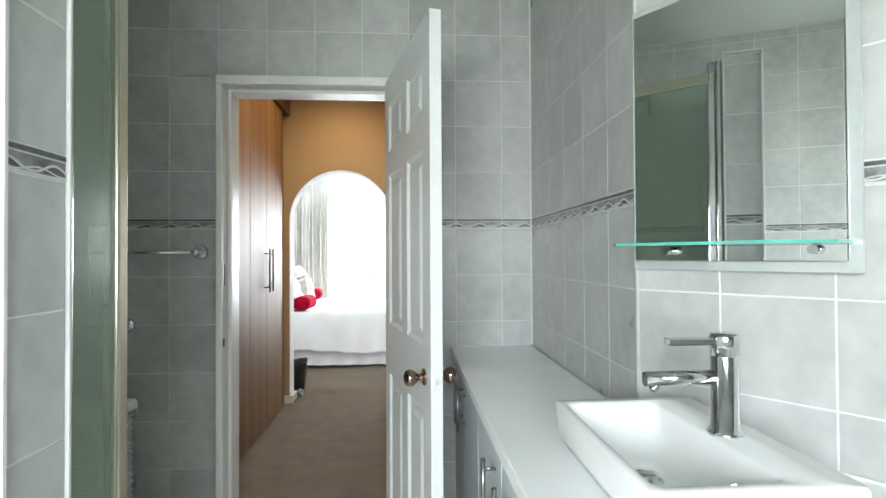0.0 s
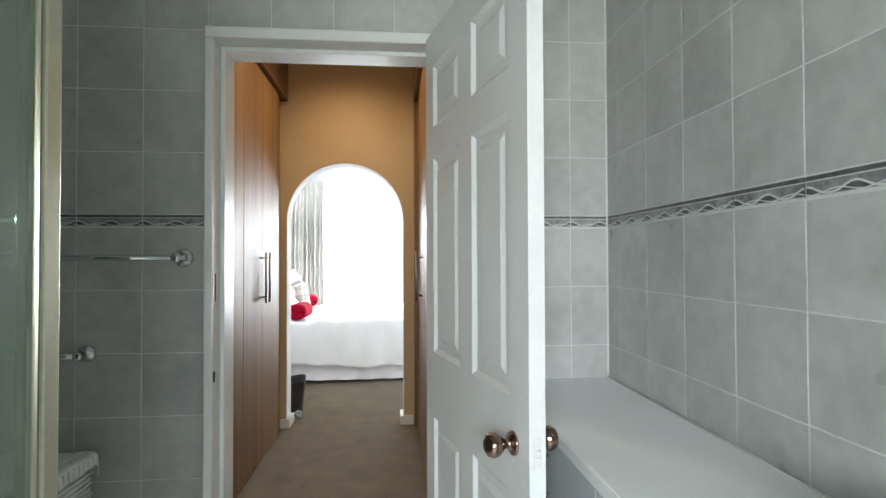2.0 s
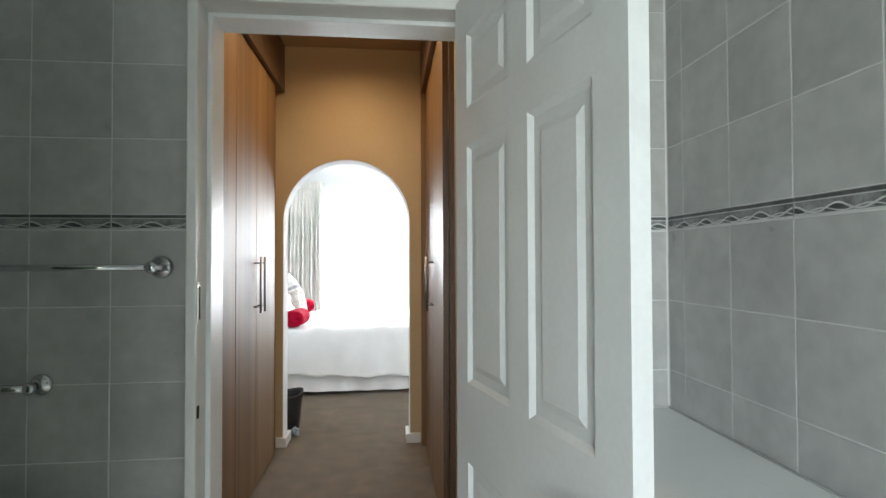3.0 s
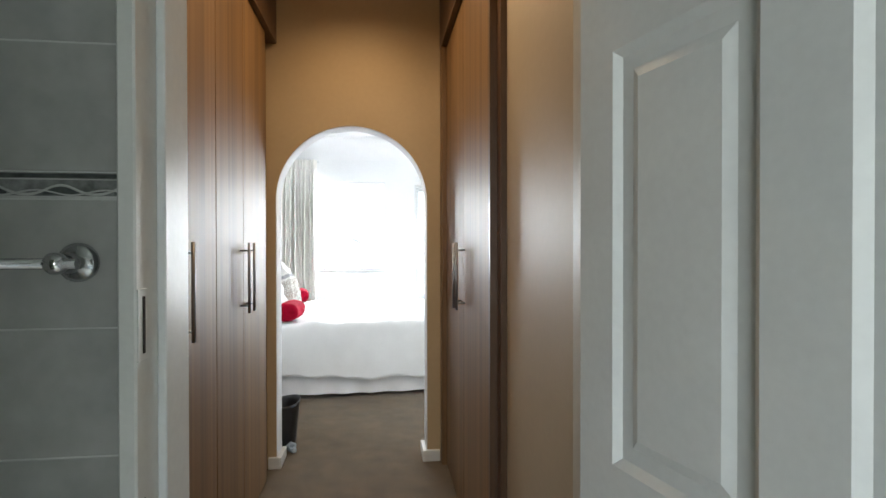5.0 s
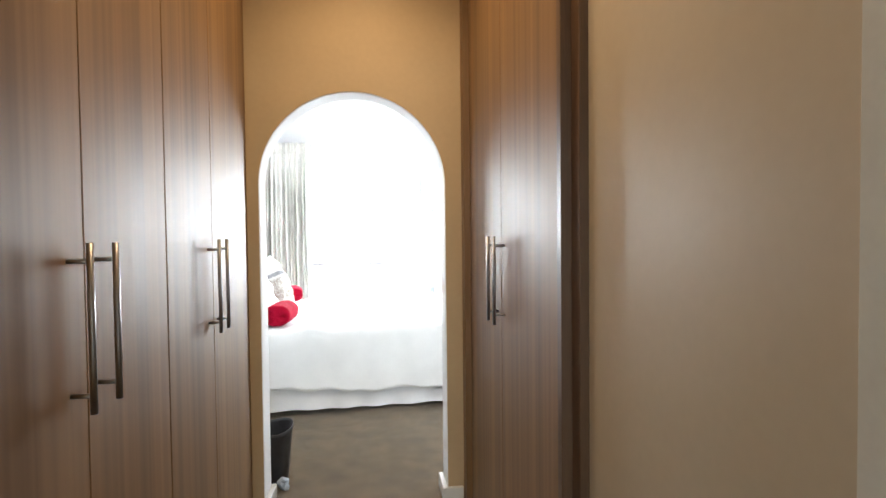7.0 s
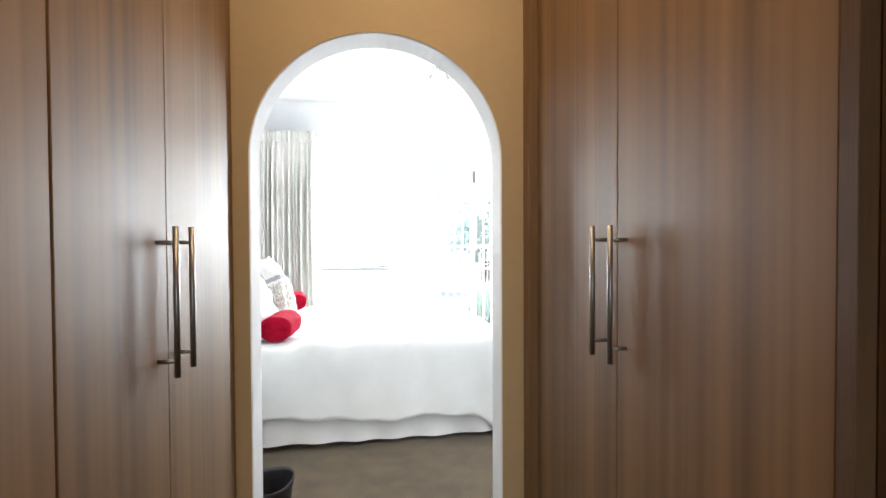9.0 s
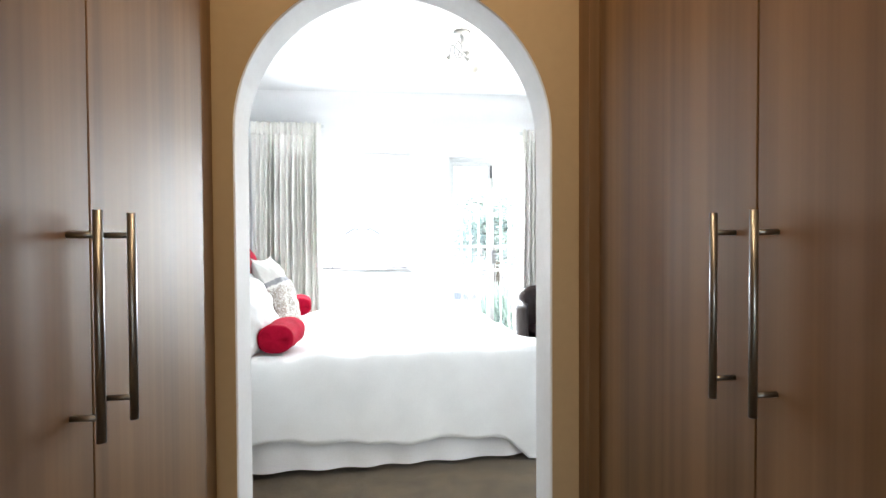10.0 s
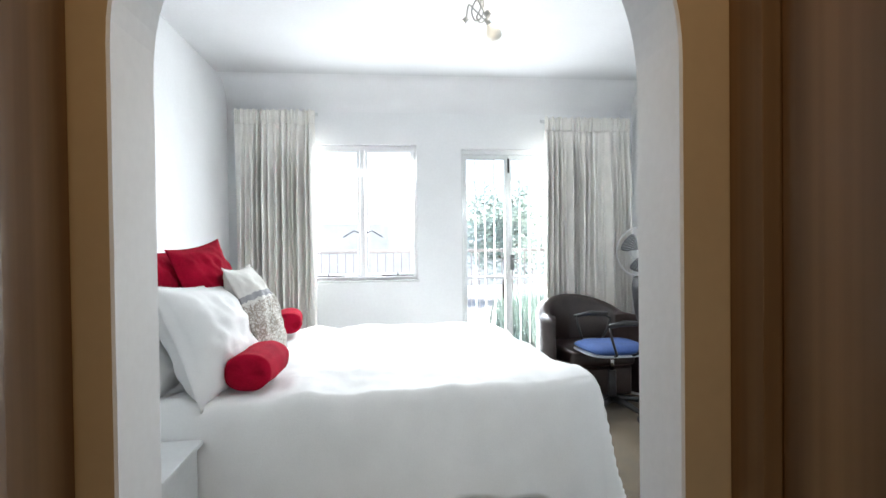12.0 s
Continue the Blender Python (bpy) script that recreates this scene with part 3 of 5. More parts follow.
def mixer_tap():
    ob = thing("mixer_tap", pose(0.575, 0.904, 0.9235, 0, 0, 0), "tall chrome single-lever basin mixer tap", "tap")
    bm = bmesh.new()
    lathe(bm, [(0.029, 0), (0.029, 0.005), (0.0265, 0.008), (0.0225, 0.010), (0.0225, 0.131), (0.0215, 0.133), (0.0215, 0.135), (0.0235, 0.136), (0.0235, 0.168), (0.022, 0.171), (0.0, 0.1715)], 36)
    part("body", bm, CHROME, ob)
    bm = bmesh.new()
    tube(bm, [(0.0, 0, 0.098), (-0.140, 0.002, 0.096)], 0.0125, 20)
    tube(bm, [(-0.124, 0.002, 0.086), (-0.124, 0.002, 0.076)], 0.0085, 14)
    part("spout", bm, CHROME, ob)
    bm = bmesh.new()
    box(bm, -0.103, -0.018, -0.010, 0.010, 0.153, 0.165, 0.002)
    part("lever", bm, CHROME, ob)
    return ob


mixer_tap()
SINK_M = Matrix(((SX, -SY, 0, XR), (SY, SX, 0, 1.28), (0, 0, 1, 0), (0, 0, 0, 1)))


def wall_mirror():
    ob = thing("wall_mirror", SINK_M @ pose(0, -0.001, 1.203, 0, 0, -2.2), "frameless wall mirror with a frosted border, above the basin", "mirror")
    part("border", boxes((0.001, 0.453, -0.006, 0.0, -0.008, 0.612), bevel=0.002), MIRROR_EDGE, ob)
    part("mirror_glass", boxes((0.010, 0.432, -0.012, -0.0065, 0.013, 0.597), bevel=0.002), MIRROR, ob)
    return ob


wall_mirror()


def glass_shelf():
    ob = thing("glass_shelf", SINK_M @ pose(0.036, -0.016, 1.249), "clear green-edged glass shelf on chrome clips under the mirror", "shelf")
    bm = bmesh.new()
    L, D, T = 0.400, 0.150, 0.006
    out = [(0, 0), (0, D - 0.02), (0.02, D), (L - 0.05, D), (L, D - 0.055), (L, 0)]
    lo, hi = [bm.verts.new((x, -y, 0)) for x, y in out], [bm.verts.new((x, -y, T)) for x, y in out]
    bm.faces.new(lo).material_index = 0
    bm.faces.new(hi[::-1]).material_index = 0
    for i in range(6):
        bm.faces.new((lo[i], hi[i], hi[(i + 1) % 6], lo[(i + 1) % 6])).material_index = 1
    bmesh.ops.recalc_face_normals(bm, faces=bm.faces)
    part("shelf_board", bm, [SHELF_GLASS, SHELF_EDGE], ob)
    for x in (0.065, 0.345):
        bm = bmesh.new()
        tube(bm, [(x, 0.014, -0.010), (x, -0.030, -0.010)], 0.009, 16)
        part("clip", bm, CHROME, ob, "round chrome shelf clip")
    return ob


glass_shelf()


def towel_rail():
    ob = thing("towel_rail", pose(-0.851, YB - 0.003, 1.252), "long chrome towel rail with round wall roses", "towel rail")
    bm = bmesh.new()
    tube(bm, [(0.03, -0.062, 0), (-0.56, -0.062, 0)], 0.0085, 14)
    part("bar", bm, CHROME, ob)
    for x in (0, -0.53):
        bm = bmesh.new()
        m = Matrix.Translation((x, 0, 0)) @ Matrix.Rotation(radians(90), 4, "X")
        lathe(bm, [(0.031, 0), (0.031, 0.004), (0.024, 0.010), (0.012, 0.014), (0.010, 0.044), (0.016, 0.052), (0.0165, 0.066), (0.012, 0.074), (0, 0.076)], 26, m)
        part("rose", bm, CHROME, ob)
    return ob


towel_rail()


def roll_holder():
    ob = thing("toilet_roll_holder", pose(-1.150, YB - 0.003, 0.945), "chrome toilet roll holder bar on a round rose", "roll holder")
    bm = bmesh.new()
    m = Matrix.Rotation(radians(90), 4, "X")
    lathe(bm, [(0.028, 0), (0.028, 0.004), (0.022, 0.010), (0.011, 0.014), (0.010, 0.036), (0.015, 0.042), (0.0155, 0.056), (0.010, 0.063), (0, 0.064)], 24, m)
    part("rose", bm, CHROME, ob)
    bm = bmesh.new()
    tube(bm, [(0.0, -0.050, 0), (-0.15, -0.050, 0)], 0.011, 14)
    part("bar", bm, CHROME, ob)
    return ob


roll_holder()


def laundry_basket():
    ob = thing("laundry_basket", pose(-1.26, 2.165, 0), "square white painted wicker laundry basket with lid", "laundry basket")
    w, d, h = 0.30, 0.28, 0.60
    part("lining", boxes((-w / 2 + 0.008, w / 2 - 0.008, -d / 2 + 0.008, d / 2 - 0.008, 0.004, h - 0.01)), WICKER, ob)
    bm = bmesh.new()
    for k in range(38):
        z = 0.012 + k * (h - 0.03) / 37
        ph = (k % 2) * 0.5
        pts = []
        per = [(-w / 2, -d / 2), (w / 2, -d / 2), (w / 2, d / 2), (-w / 2, d / 2)]
        for i in range(4):
            a, b = per[i], per[(i + 1) % 4]
            n = 12
            for j in range(n):
                t = j / n
                x, y = a[0] + (b[0] - a[0]) * t, a[1] + (b[1] - a[1]) * t
                o = 0.004 * math.sin((j + ph * 2) * math.pi)
                o = 0.0035 if (j + k) % 2 else -0.001
                s = 1 + o / 0.15
                pts.append((x * s, y * s, z))
        tube(bm, pts, 0.0058, 5, closed=True)
    part("weave", bm, WICKER, ob)
    bm = bmesh.new()
    box(bm, -w / 2 - 0.012, w / 2 + 0.012, -d / 2 - 0.012, d / 2 + 0.012, h, h + 0.03, 0.008, seg=2)
    for k in range(9):
        y = -d / 2 + 0.015 + k * (d - 0.03) / 8
        tube(bm, [(-w / 2 - 0.004, y, h + 0.031), (w / 2 + 0.004, y, h + 0.031)], 0.005, 6)
    part("lid", bm, WICKER, ob)
    return ob


laundry_basket()


def lace_cloth():
    bm = bmesh.new()
    def fn(u, v):
        x, y = (u - 0.5) * 0.35, (v - 0.5) * 0.33
        z = 0.0 + 0.004 * noise.noise((x * 20, y * 20, 1))
        ex, ey = max(0, abs(x) - 0.164), max(0, abs(y) - 0.154)
        return Vector((math.copysign(min(abs(x), 0.166 + ex * 0.15), x), math.copysign(min(abs(y), 0.156 + ey * 0.15), y), z - (ex + ey) * 3.6))
    grid(bm, 40, 40, fn)
    dele = []
    for i, f in enumerate(bm.faces):
        c = f.calc_center_median()
        if int((c.x + 5) * 114) % 4 == 1 and int((c.y + 5) * 121 + int((c.x + 5) * 114)) % 3 == 0:
            dele.append(f)
    bmesh.ops.delete(bm, geom=dele, context="FACES")
    ob = part("lace_cloth", bm, WHITE_CLOTH, None, m=pose(-1.26, 2.165, 0.646), smooth=True)
    ob.modifiers.new("thick", "SOLIDIFY").thickness = 0.003
    return tagged(ob, "white openwork lace cloth on the wicker basket lid", "cloth")


lace_cloth()


def shower_enclosure():
    ob = thing("shower_enclosure", pose(0, 0, 0), "green-tinted glass shower enclosure with satin chrome frame", "shower enclosure")
    a, b, c = Vector((-0.548, 0.955, 0)), Vector((-0.680, 1.386, 0)), Vector((-1.41, 1.53, 0))
    H = 1.985
    part("tray", tray_mesh([(-1.41, 0.935), (-0.565, 0.935), (-0.66, 1.43), (-1.41, 1.55)]), CERAMIC, ob, "white ceramic shower tray")
    def panel(name, p, q, extra=0.02):
        dirn = (q - p)
        ln = dirn.length
        m = Matrix.Translation(p) @ Matrix.Rotation(math.atan2(dirn.y, dirn.x), 4, "Z")
        g = part(name, boxes((0.014, ln - 0.014, -0.003, 0.003, 0.115, H - 0.02)), SHOWER_GLASS, ob, m=m)
        for z0, z1 in ((H - 0.03, H + 0.012), (0.092, 0.122)):
            part("frame_rail", boxes((0, ln, -0.012, 0.012, z0, z1), bevel=0.003), SATIN_CHROME, ob, m=m)
        return m
    m1 = panel("glass_panel", a, b)
    panel("glass_panel", b, c)
    p, r = b + Vector((-0.006, 0, 0)), 0.020
    bm = bmesh.new()
    box(bm, p.x - r, p.x + r, p.y - r, p.y + r, 0.092, H + 0.012, 0.005, seg=2)
    part("post", bm, SATIN_CHROME, ob)
    for y0, y1, x1 in ((0.9315, 0.953, -0.536), (0.955, 0.985, -0.541)):
        bm = bmesh.new()
        box(bm, x1 - 0.026, x1, y0, y1, 0.092, H + 0.06, 0.006, seg=3)
        part("post", bm, CHROME, ob, "tall chrome wall post")
    bm = bmesh.new()
    box(bm, 0.395, 0.412, -0.006, 0.006, 0.12, H - 0.02, 0.002)
    part("door_stile", bm, SATIN_CHROME, ob, m=m1)
    for s in (1,):
        bm = bmesh.new()
        tube(bm, [(0.36, s * 0.005, 1.12), (0.36, s * 0.038, 1.12), (0.36, s * 0.038, 1.30), (0.36, s * 0.005, 1.30)], 0.006, 10)
        part("handle", bm, CHROME, ob, m=m1)
    return ob


def tray_mesh(outline):
    bm = bmesh.new()
    c = Vector((sum(p[0] for p in outline) / 4, sum(p[1] for p in outline) / 4))
    lo = [bm.verts.new((*p, 0)) for p in outline]
    hi = [bm.verts.new((*p, 0.09)) for p in outline]
    inn = [bm.verts.new((*(c + (Vector(p) - c) * 0.88), 0.09)) for p in outline]
    bot = [bm.verts.new((*(c + (Vector(p) - c) * 0.82), 0.04)) for p in outline]
    for r, s in ((lo, hi), (hi, inn), (inn, bot)):
        for i in range(4):
            bm.faces.new((r[i], r[(i + 1) % 4], s[(i + 1) % 4], s[i]))
    bm.faces.new(bot), bm.faces.new(lo[::-1])
    bmesh.ops.recalc_face_normals(bm, faces=bm.faces)
    return bm


shower_enclosure()


def shower_head():
    ob = thing("overhead_shower", pose(-1.40, 1.20, 2.05), "chrome overhead shower rose on an arm", "shower head")
    bm = bmesh.new()
    tube(bm, [(-0.02, 0, 0.0), (0.10, 0, 0.05), (0.28, 0.02, 0.05), (0.36, 0.03, 0.02)], 0.010, 12)
    part("arm", bm, CHROME, ob)
    bm = bmesh.new()
    lathe(bm, [(0.0, 0.03), (0.014, 0.03), (0.02, 0.018), (0.058, 0.006), (0.060, 0.0), (0.0, -0.002)][::-1], 26, Matrix.Translation((0.37, 0.03, -0.01)) @ Matrix.Rotation(radians(20), 4, "Y"))
    part("rose", bm, CHROME, ob)
    return ob


shower_head()


def metal_window(name, x0, x1, y, z0, z1, label, wall_axis="x", two=True):
    """A window of thin white metal casements with glass. Built along x."""
    ob = tagged(new(name), label, "window", kind="structure")
    w, h = x1 - x0, z1 - z0
    ob.matrix_basis = pose(x0, y, z0) if wall_axis == "x" else pose(y, x0, z0, 0, 0, 90)
    fr = bmesh.new()
    t = 0.028
    for r in ((0, w, 0, t), (0, w, h - t, h)):
        box(fr, r[0], r[1], 0, 0.04, r[2], r[3], 0.002)
    for r in ((0, t), (w - t, w)):
        box(fr, r[0], r[1], 0, 0.04, t, h - t, 0.002)
    if two:
        box(fr, w / 2 - 0.022, w / 2 + 0.022, 0, 0.04, t, h - t, 0.002)
    part("window_frame", fr, RAIL_WHITE, ob)
    for a, b in (((t, w / 2 - 0.022), (w / 2 + 0.022, w - t)) if two else ((t, w - t),)):
        c = part("casement", boxes((a + 0.002, b - 0.002, -0.012, 0.012, t + 0.002, t + 0.026), (a + 0.002, b - 0.002, -0.012, 0.012, h - t - 0.026, h - t - 0.002), (a + 0.002, a + 0.026, -0.012, 0.012, t + 0.027, h - t - 0.027), (b - 0.026, b - 0.002, -0.012, 0.012, t + 0.027, h - t - 0.027)), RAIL_WHITE, ob)
        g = part("pane", boxes((a + 0.027, b - 0.027, -0.002, 0.002, t + 0.027, h - t - 0.027)), WINDOW_GLASS, ob)
        g.visible_shadow = False
    return ob


win = metal_window("window_1", WX[0], WX[1], YW + 0.06, WZ[0], WZ[1], "white metal two-casement window with dark stays")
part("window_sill", boxes((-0.02, WX[1] - WX[0] + 0.02, -0.066, 0.0, -0.018, 0.0), bevel=0.004), PAINT, win)
for s in (-1, 1):
    bm = bmesh.new()
    x = (WX[1] - WX[0]) / 2 + s * 0.035
    tube(bm, [(x, -0.016, 0.415), (x + s * 0.045, -0.035, 0.432), (x + s * 0.135, -0.045, 0.375)], 0.0055, 8)
    part("casement_handle", bm, BLACK_PLASTIC, win, "dark metal casement handle")
    bm = bmesh.new()
    x = (WX[1] - WX[0]) / 2 + s * 0.30
    tube(bm, [(x - 0.14, -0.018, 0.036), (x + 0.14, -0.018, 0.036)], 0.0045, 8)
    tube(bm, [(x, -0.018, 0.036), (x, -0.020, 0.062)], 0.006, 8)
    part("casement_stay", bm, BLACK_PLASTIC, win, "dark metal casement stay")
metal_window("window_2", BX[0], BX[1], -1.40, BZ0, BZ1, "white metal bathroom window")


def patio_door():
    ob = tagged(new("door_2"), "white glazed double patio door with slim security bars", "door", kind="structure")
    ob.matrix_basis = pose(DX[0], YW + 0.05, 0)
    w = DX[1] - DX[0]
    fr = boxes((0, 0.025, 0, 0.05, 0, DZ), (w - 0.025, w, 0, 0.05, 0, DZ), (0.025, w - 0.025, 0, 0.05, DZ - 0.04, DZ), bevel=0.003)
    part("door_frame", fr, PAINT, ob)
    for k, (a, b) in enumerate(((0.027, w / 2 - 0.001), (w / 2 + 0.001, w - 0.027))):
        lf = part("leaf", boxes((a, a + 0.03, 0.005, 0.042, 0.01, DZ - 0.045), (b - 0.03, b, 0.005, 0.042, 0.01, DZ - 0.045), (a + 0.03, b - 0.03, 0.005, 0.042, 0.01, 0.09), (a + 0.03, b - 0.03, 0.005, 0.042, DZ - 0.085, DZ - 0.045), (a + 0.03, b - 0.03, 0.010, 0.037, 0.905, 0.930), bevel=0.002), PAINT, ob)
        for z0, z1 in ((0.09, 0.905), (0.930, DZ - 0.085)):
            g = part("pane", boxes((a + 0.03, b - 0.03, 0.022, 0.026, z0, z1)), WINDOW_GLASS, lf)
            g.visible_shadow = False
        for j in range(3):
            bm = bmesh.new()
            x = a + 0.03 + (b - a - 0.06) * (j + 1) / 4
            tube(bm, [(x, 0.060, 0.02), (x, 0.060, DZ - 0.05)], 0.005, 6)
            part("security_bar", bm, RAIL_WHITE, lf, "thin white vertical security bar")
    bm = boxes((w / 2 + 0.014, w / 2 + 0.050, -0.004, 0.004, 0.985, 1.125), bevel=0.002)
    tube(bm, [(w / 2 + 0.032, -0.004, 1.085), (w / 2 + 0.032, -0.040, 1.085), (w / 2 + 0.085, -0.042, 1.078)], 0.007, 10)
    part("lever_handle", bm, STEEL, ob, "dark steel lever handle on a long plate")
    part("bolt", boxes((w / 2 - 0.004, w / 2 + 0.012, -0.006, 0.004, 1.86, 1.99), bevel=0.001), BLACK_PLASTIC, ob, "dark bolt at the top")
    return ob


patio_door()


# ---- outside ----
structure("patio", boxes((-14, 14, YW + 0.2, 30, -0.2, -0.02)), PATIO, "pale paved patio")

structure("garden_wall", boxes((-14, 14, 19.0, 19.25, -0.02, 1.75), (-14, 14, 18.95, 19.30, 1.752, 1.80)), RENDERED, "pale rendered garden wall beyond the patio")


def balustrade():
    ob = thing("balustrade", pose(-2.0, 10.5, -0.02), "weathered brown wooden patio railing", "railing")
    part("top_rail", boxes((0, 4.4, -0.02, 0.02, 1.13, 1.17), bevel=0.004), RAIL_BROWN, ob)
    part("bottom_rail", boxes((0, 4.4, -0.012, 0.012, 0.10, 0.125)), RAIL_BROWN, ob)
    for k in range(45):
        part("baluster", boxes((k * 0.1 - 0.006 + 0.006, k * 0.1 + 0.012, -0.006, 0.006, 0.125 if k % 11 else 0.0, 1.13)), RAIL_BROWN, ob)
    return ob


balustrade()


def tree(x, y, h, r, seed, label):
    rng = random.Random(seed)
    ob = thing("tree", pose(x, y, -0.2), label, "tree")
    bm = bmesh.new()
    base = [(0, 0, 0), (0.05, 0.02, h * 0.3), (0.0, 0.05, h * 0.55), (0.08, 0.0, h * 0.85)]
    tube(bm, base, [0.14, 0.10, 0.07, 0.03], 9)
    tips = []
    for k in range(11):
        a, z = k * 2.4, h * (0.35 + 0.05 * k)
        p = Vector((0.02, 0.02, z))
        q = p + Vector((math.cos(a) * r * 0.4, math.sin(a) * r * 0.4, 0.25 * r))
        e = p + Vector((math.cos(a + 0.2) * r * 0.8, math.sin(a + 0.2) * r * 0.8, 0.35 * r))
        tube(bm, [p, q, e], [0.028, 0.018, 0.006], 6)
        tips += [q, e]
    part("trunk", bm, BARK, ob)
    bm = bmesh.new()
    for k in range(7000):
        c = rng.choice(tips)
        s = r * 0.30
        p = c + Vector((rng.gauss(0, s), rng.gauss(0, s), rng.gauss(0, s * 0.8)))
        d = Vector((rng.uniform(-1, 1), rng.uniform(-1, 1), rng.uniform(-0.6, 0.6))).normalized() * 0.055
        n = d.orthogonal().normalized() * 0.024
        bm.faces.new([bm.verts.new(v) for v in (p - d, p + n, p + d, p - n)])
    part("crown", bm, LEAF_WASHED, ob)
    return ob


tree(1.9, 14.6, 2.5, 0.85, 3, "leafy green garden tree beyond the patio, coloured pale for glare")


def shrub(x, y, seed):
    rng = random.Random(seed)
    bm = bmesh.new()
    for k in range(500):
        a = rng.uniform(0, 6.28)
        l = rng.uniform(0.25, 0.75)
        p = Vector((rng.gauss(0, 0.12), rng.gauss(0, 0.12), 0))
        d = Vector((math.cos(a) * 0.35, math.sin(a) * 0.35, 1)).normalized() * l
        n = Vector((-math.sin(a), math.cos(a), 0)) * 0.014
        bm.faces.new([bm.verts.new(v) for v in (p, p + d * 0.5 + n, p + d, p + d * 0.5 - n)])
    return tagged(part("shrub", bm, LEAF_WASHED, None, m=pose(x, y, -0.02)), "green spiky patio plant", "plant", "patio plants")


shrub(1.05, 10.1, 1), shrub(1.22, 9.95, 2), shrub(1.12, 10.35, 4)

# ---- bedroom ----
BED = pose(-1.3, 5.94, 0, 0, 0, 5.0) @ pose(1.3, -5.93, 0)


def bed():
    ob = thing("bed", BED, "large white bed base and mattress with a pleated white valance", "bed")
    x0, x1, y0, y1 = -1.69, 0.32, 5.93, 7.68
    part("base", boxes((x0, x1, y0 + 0.02, y1 - 0.02, 0.05, 0.34), bevel=0.01), SKIRT_CLOTH, ob)
    part("mattress", boxes((x0, x1, y0, y1, 0.345, 0.60), bevel=0.035), WHITE_CLOTH, ob)
    for x in (x0 + 0.15, x1 - 0.15):
        for y in (y0 + 0.15, y1 - 0.15):
            bm = bmesh.new()
            tube(bm, [(x, y, 0), (x, y, 0.05)], 0.025, 10)
            part("leg", bm, BLACK_PLASTIC, ob)
    L1, L2 = x1 - x0, y1 - y0
    bm = bmesh.new()
    path = [(x0, y0 - 0.012), (x1 + 0.012, y0 - 0.012), (x1 + 0.012, y1 + 0.012), (x0, y1 + 0.012)]
    pts = []
    for (ax, ay), (bx, by) in zip(path, path[1:]):
        n = int(math.hypot(bx - ax, by - ay) / 0.012)
        dx, dy = (bx - ax), (by - ay)
        l = math.hypot(dx, dy)
        for k in range(n):
            t = k / n
            s = len(pts) * 0.012
            pts.append((ax + dx * t, ay + dy * t, dy / l, -dx / l, s))
    nz = 8
    rows = []
    for px, py, nx, ny, s in pts:
        col = []
        for j in range(nz + 1):
            v = j / nz
            o = (0.004 + 0.016 * v) * (0.6 + 0.9 * noise.noise((s * 2.2, v * 0.4, 3.3))) + 0.013 * v * math.sin(s * 26 + 3 * noise.noise((s * 1.3, 0, 5))) + 0.03 * v
            z = 0.34 - (0.305 - 0.008 * math.sin(s * 3.1)) * v
            col.append(bm.verts.new((px + nx * o, py + ny * o, z)))
        rows.append(col)
    for a, b in zip(rows, rows[1:]):
        for j in range(nz):
            bm.faces.new((a[j], a[j + 1], b[j + 1], b[j])).smooth = True
    v = part("valance", bm, SKIRT_CLOTH, ob, "gathered white cotton valance")
    return ob


bed()


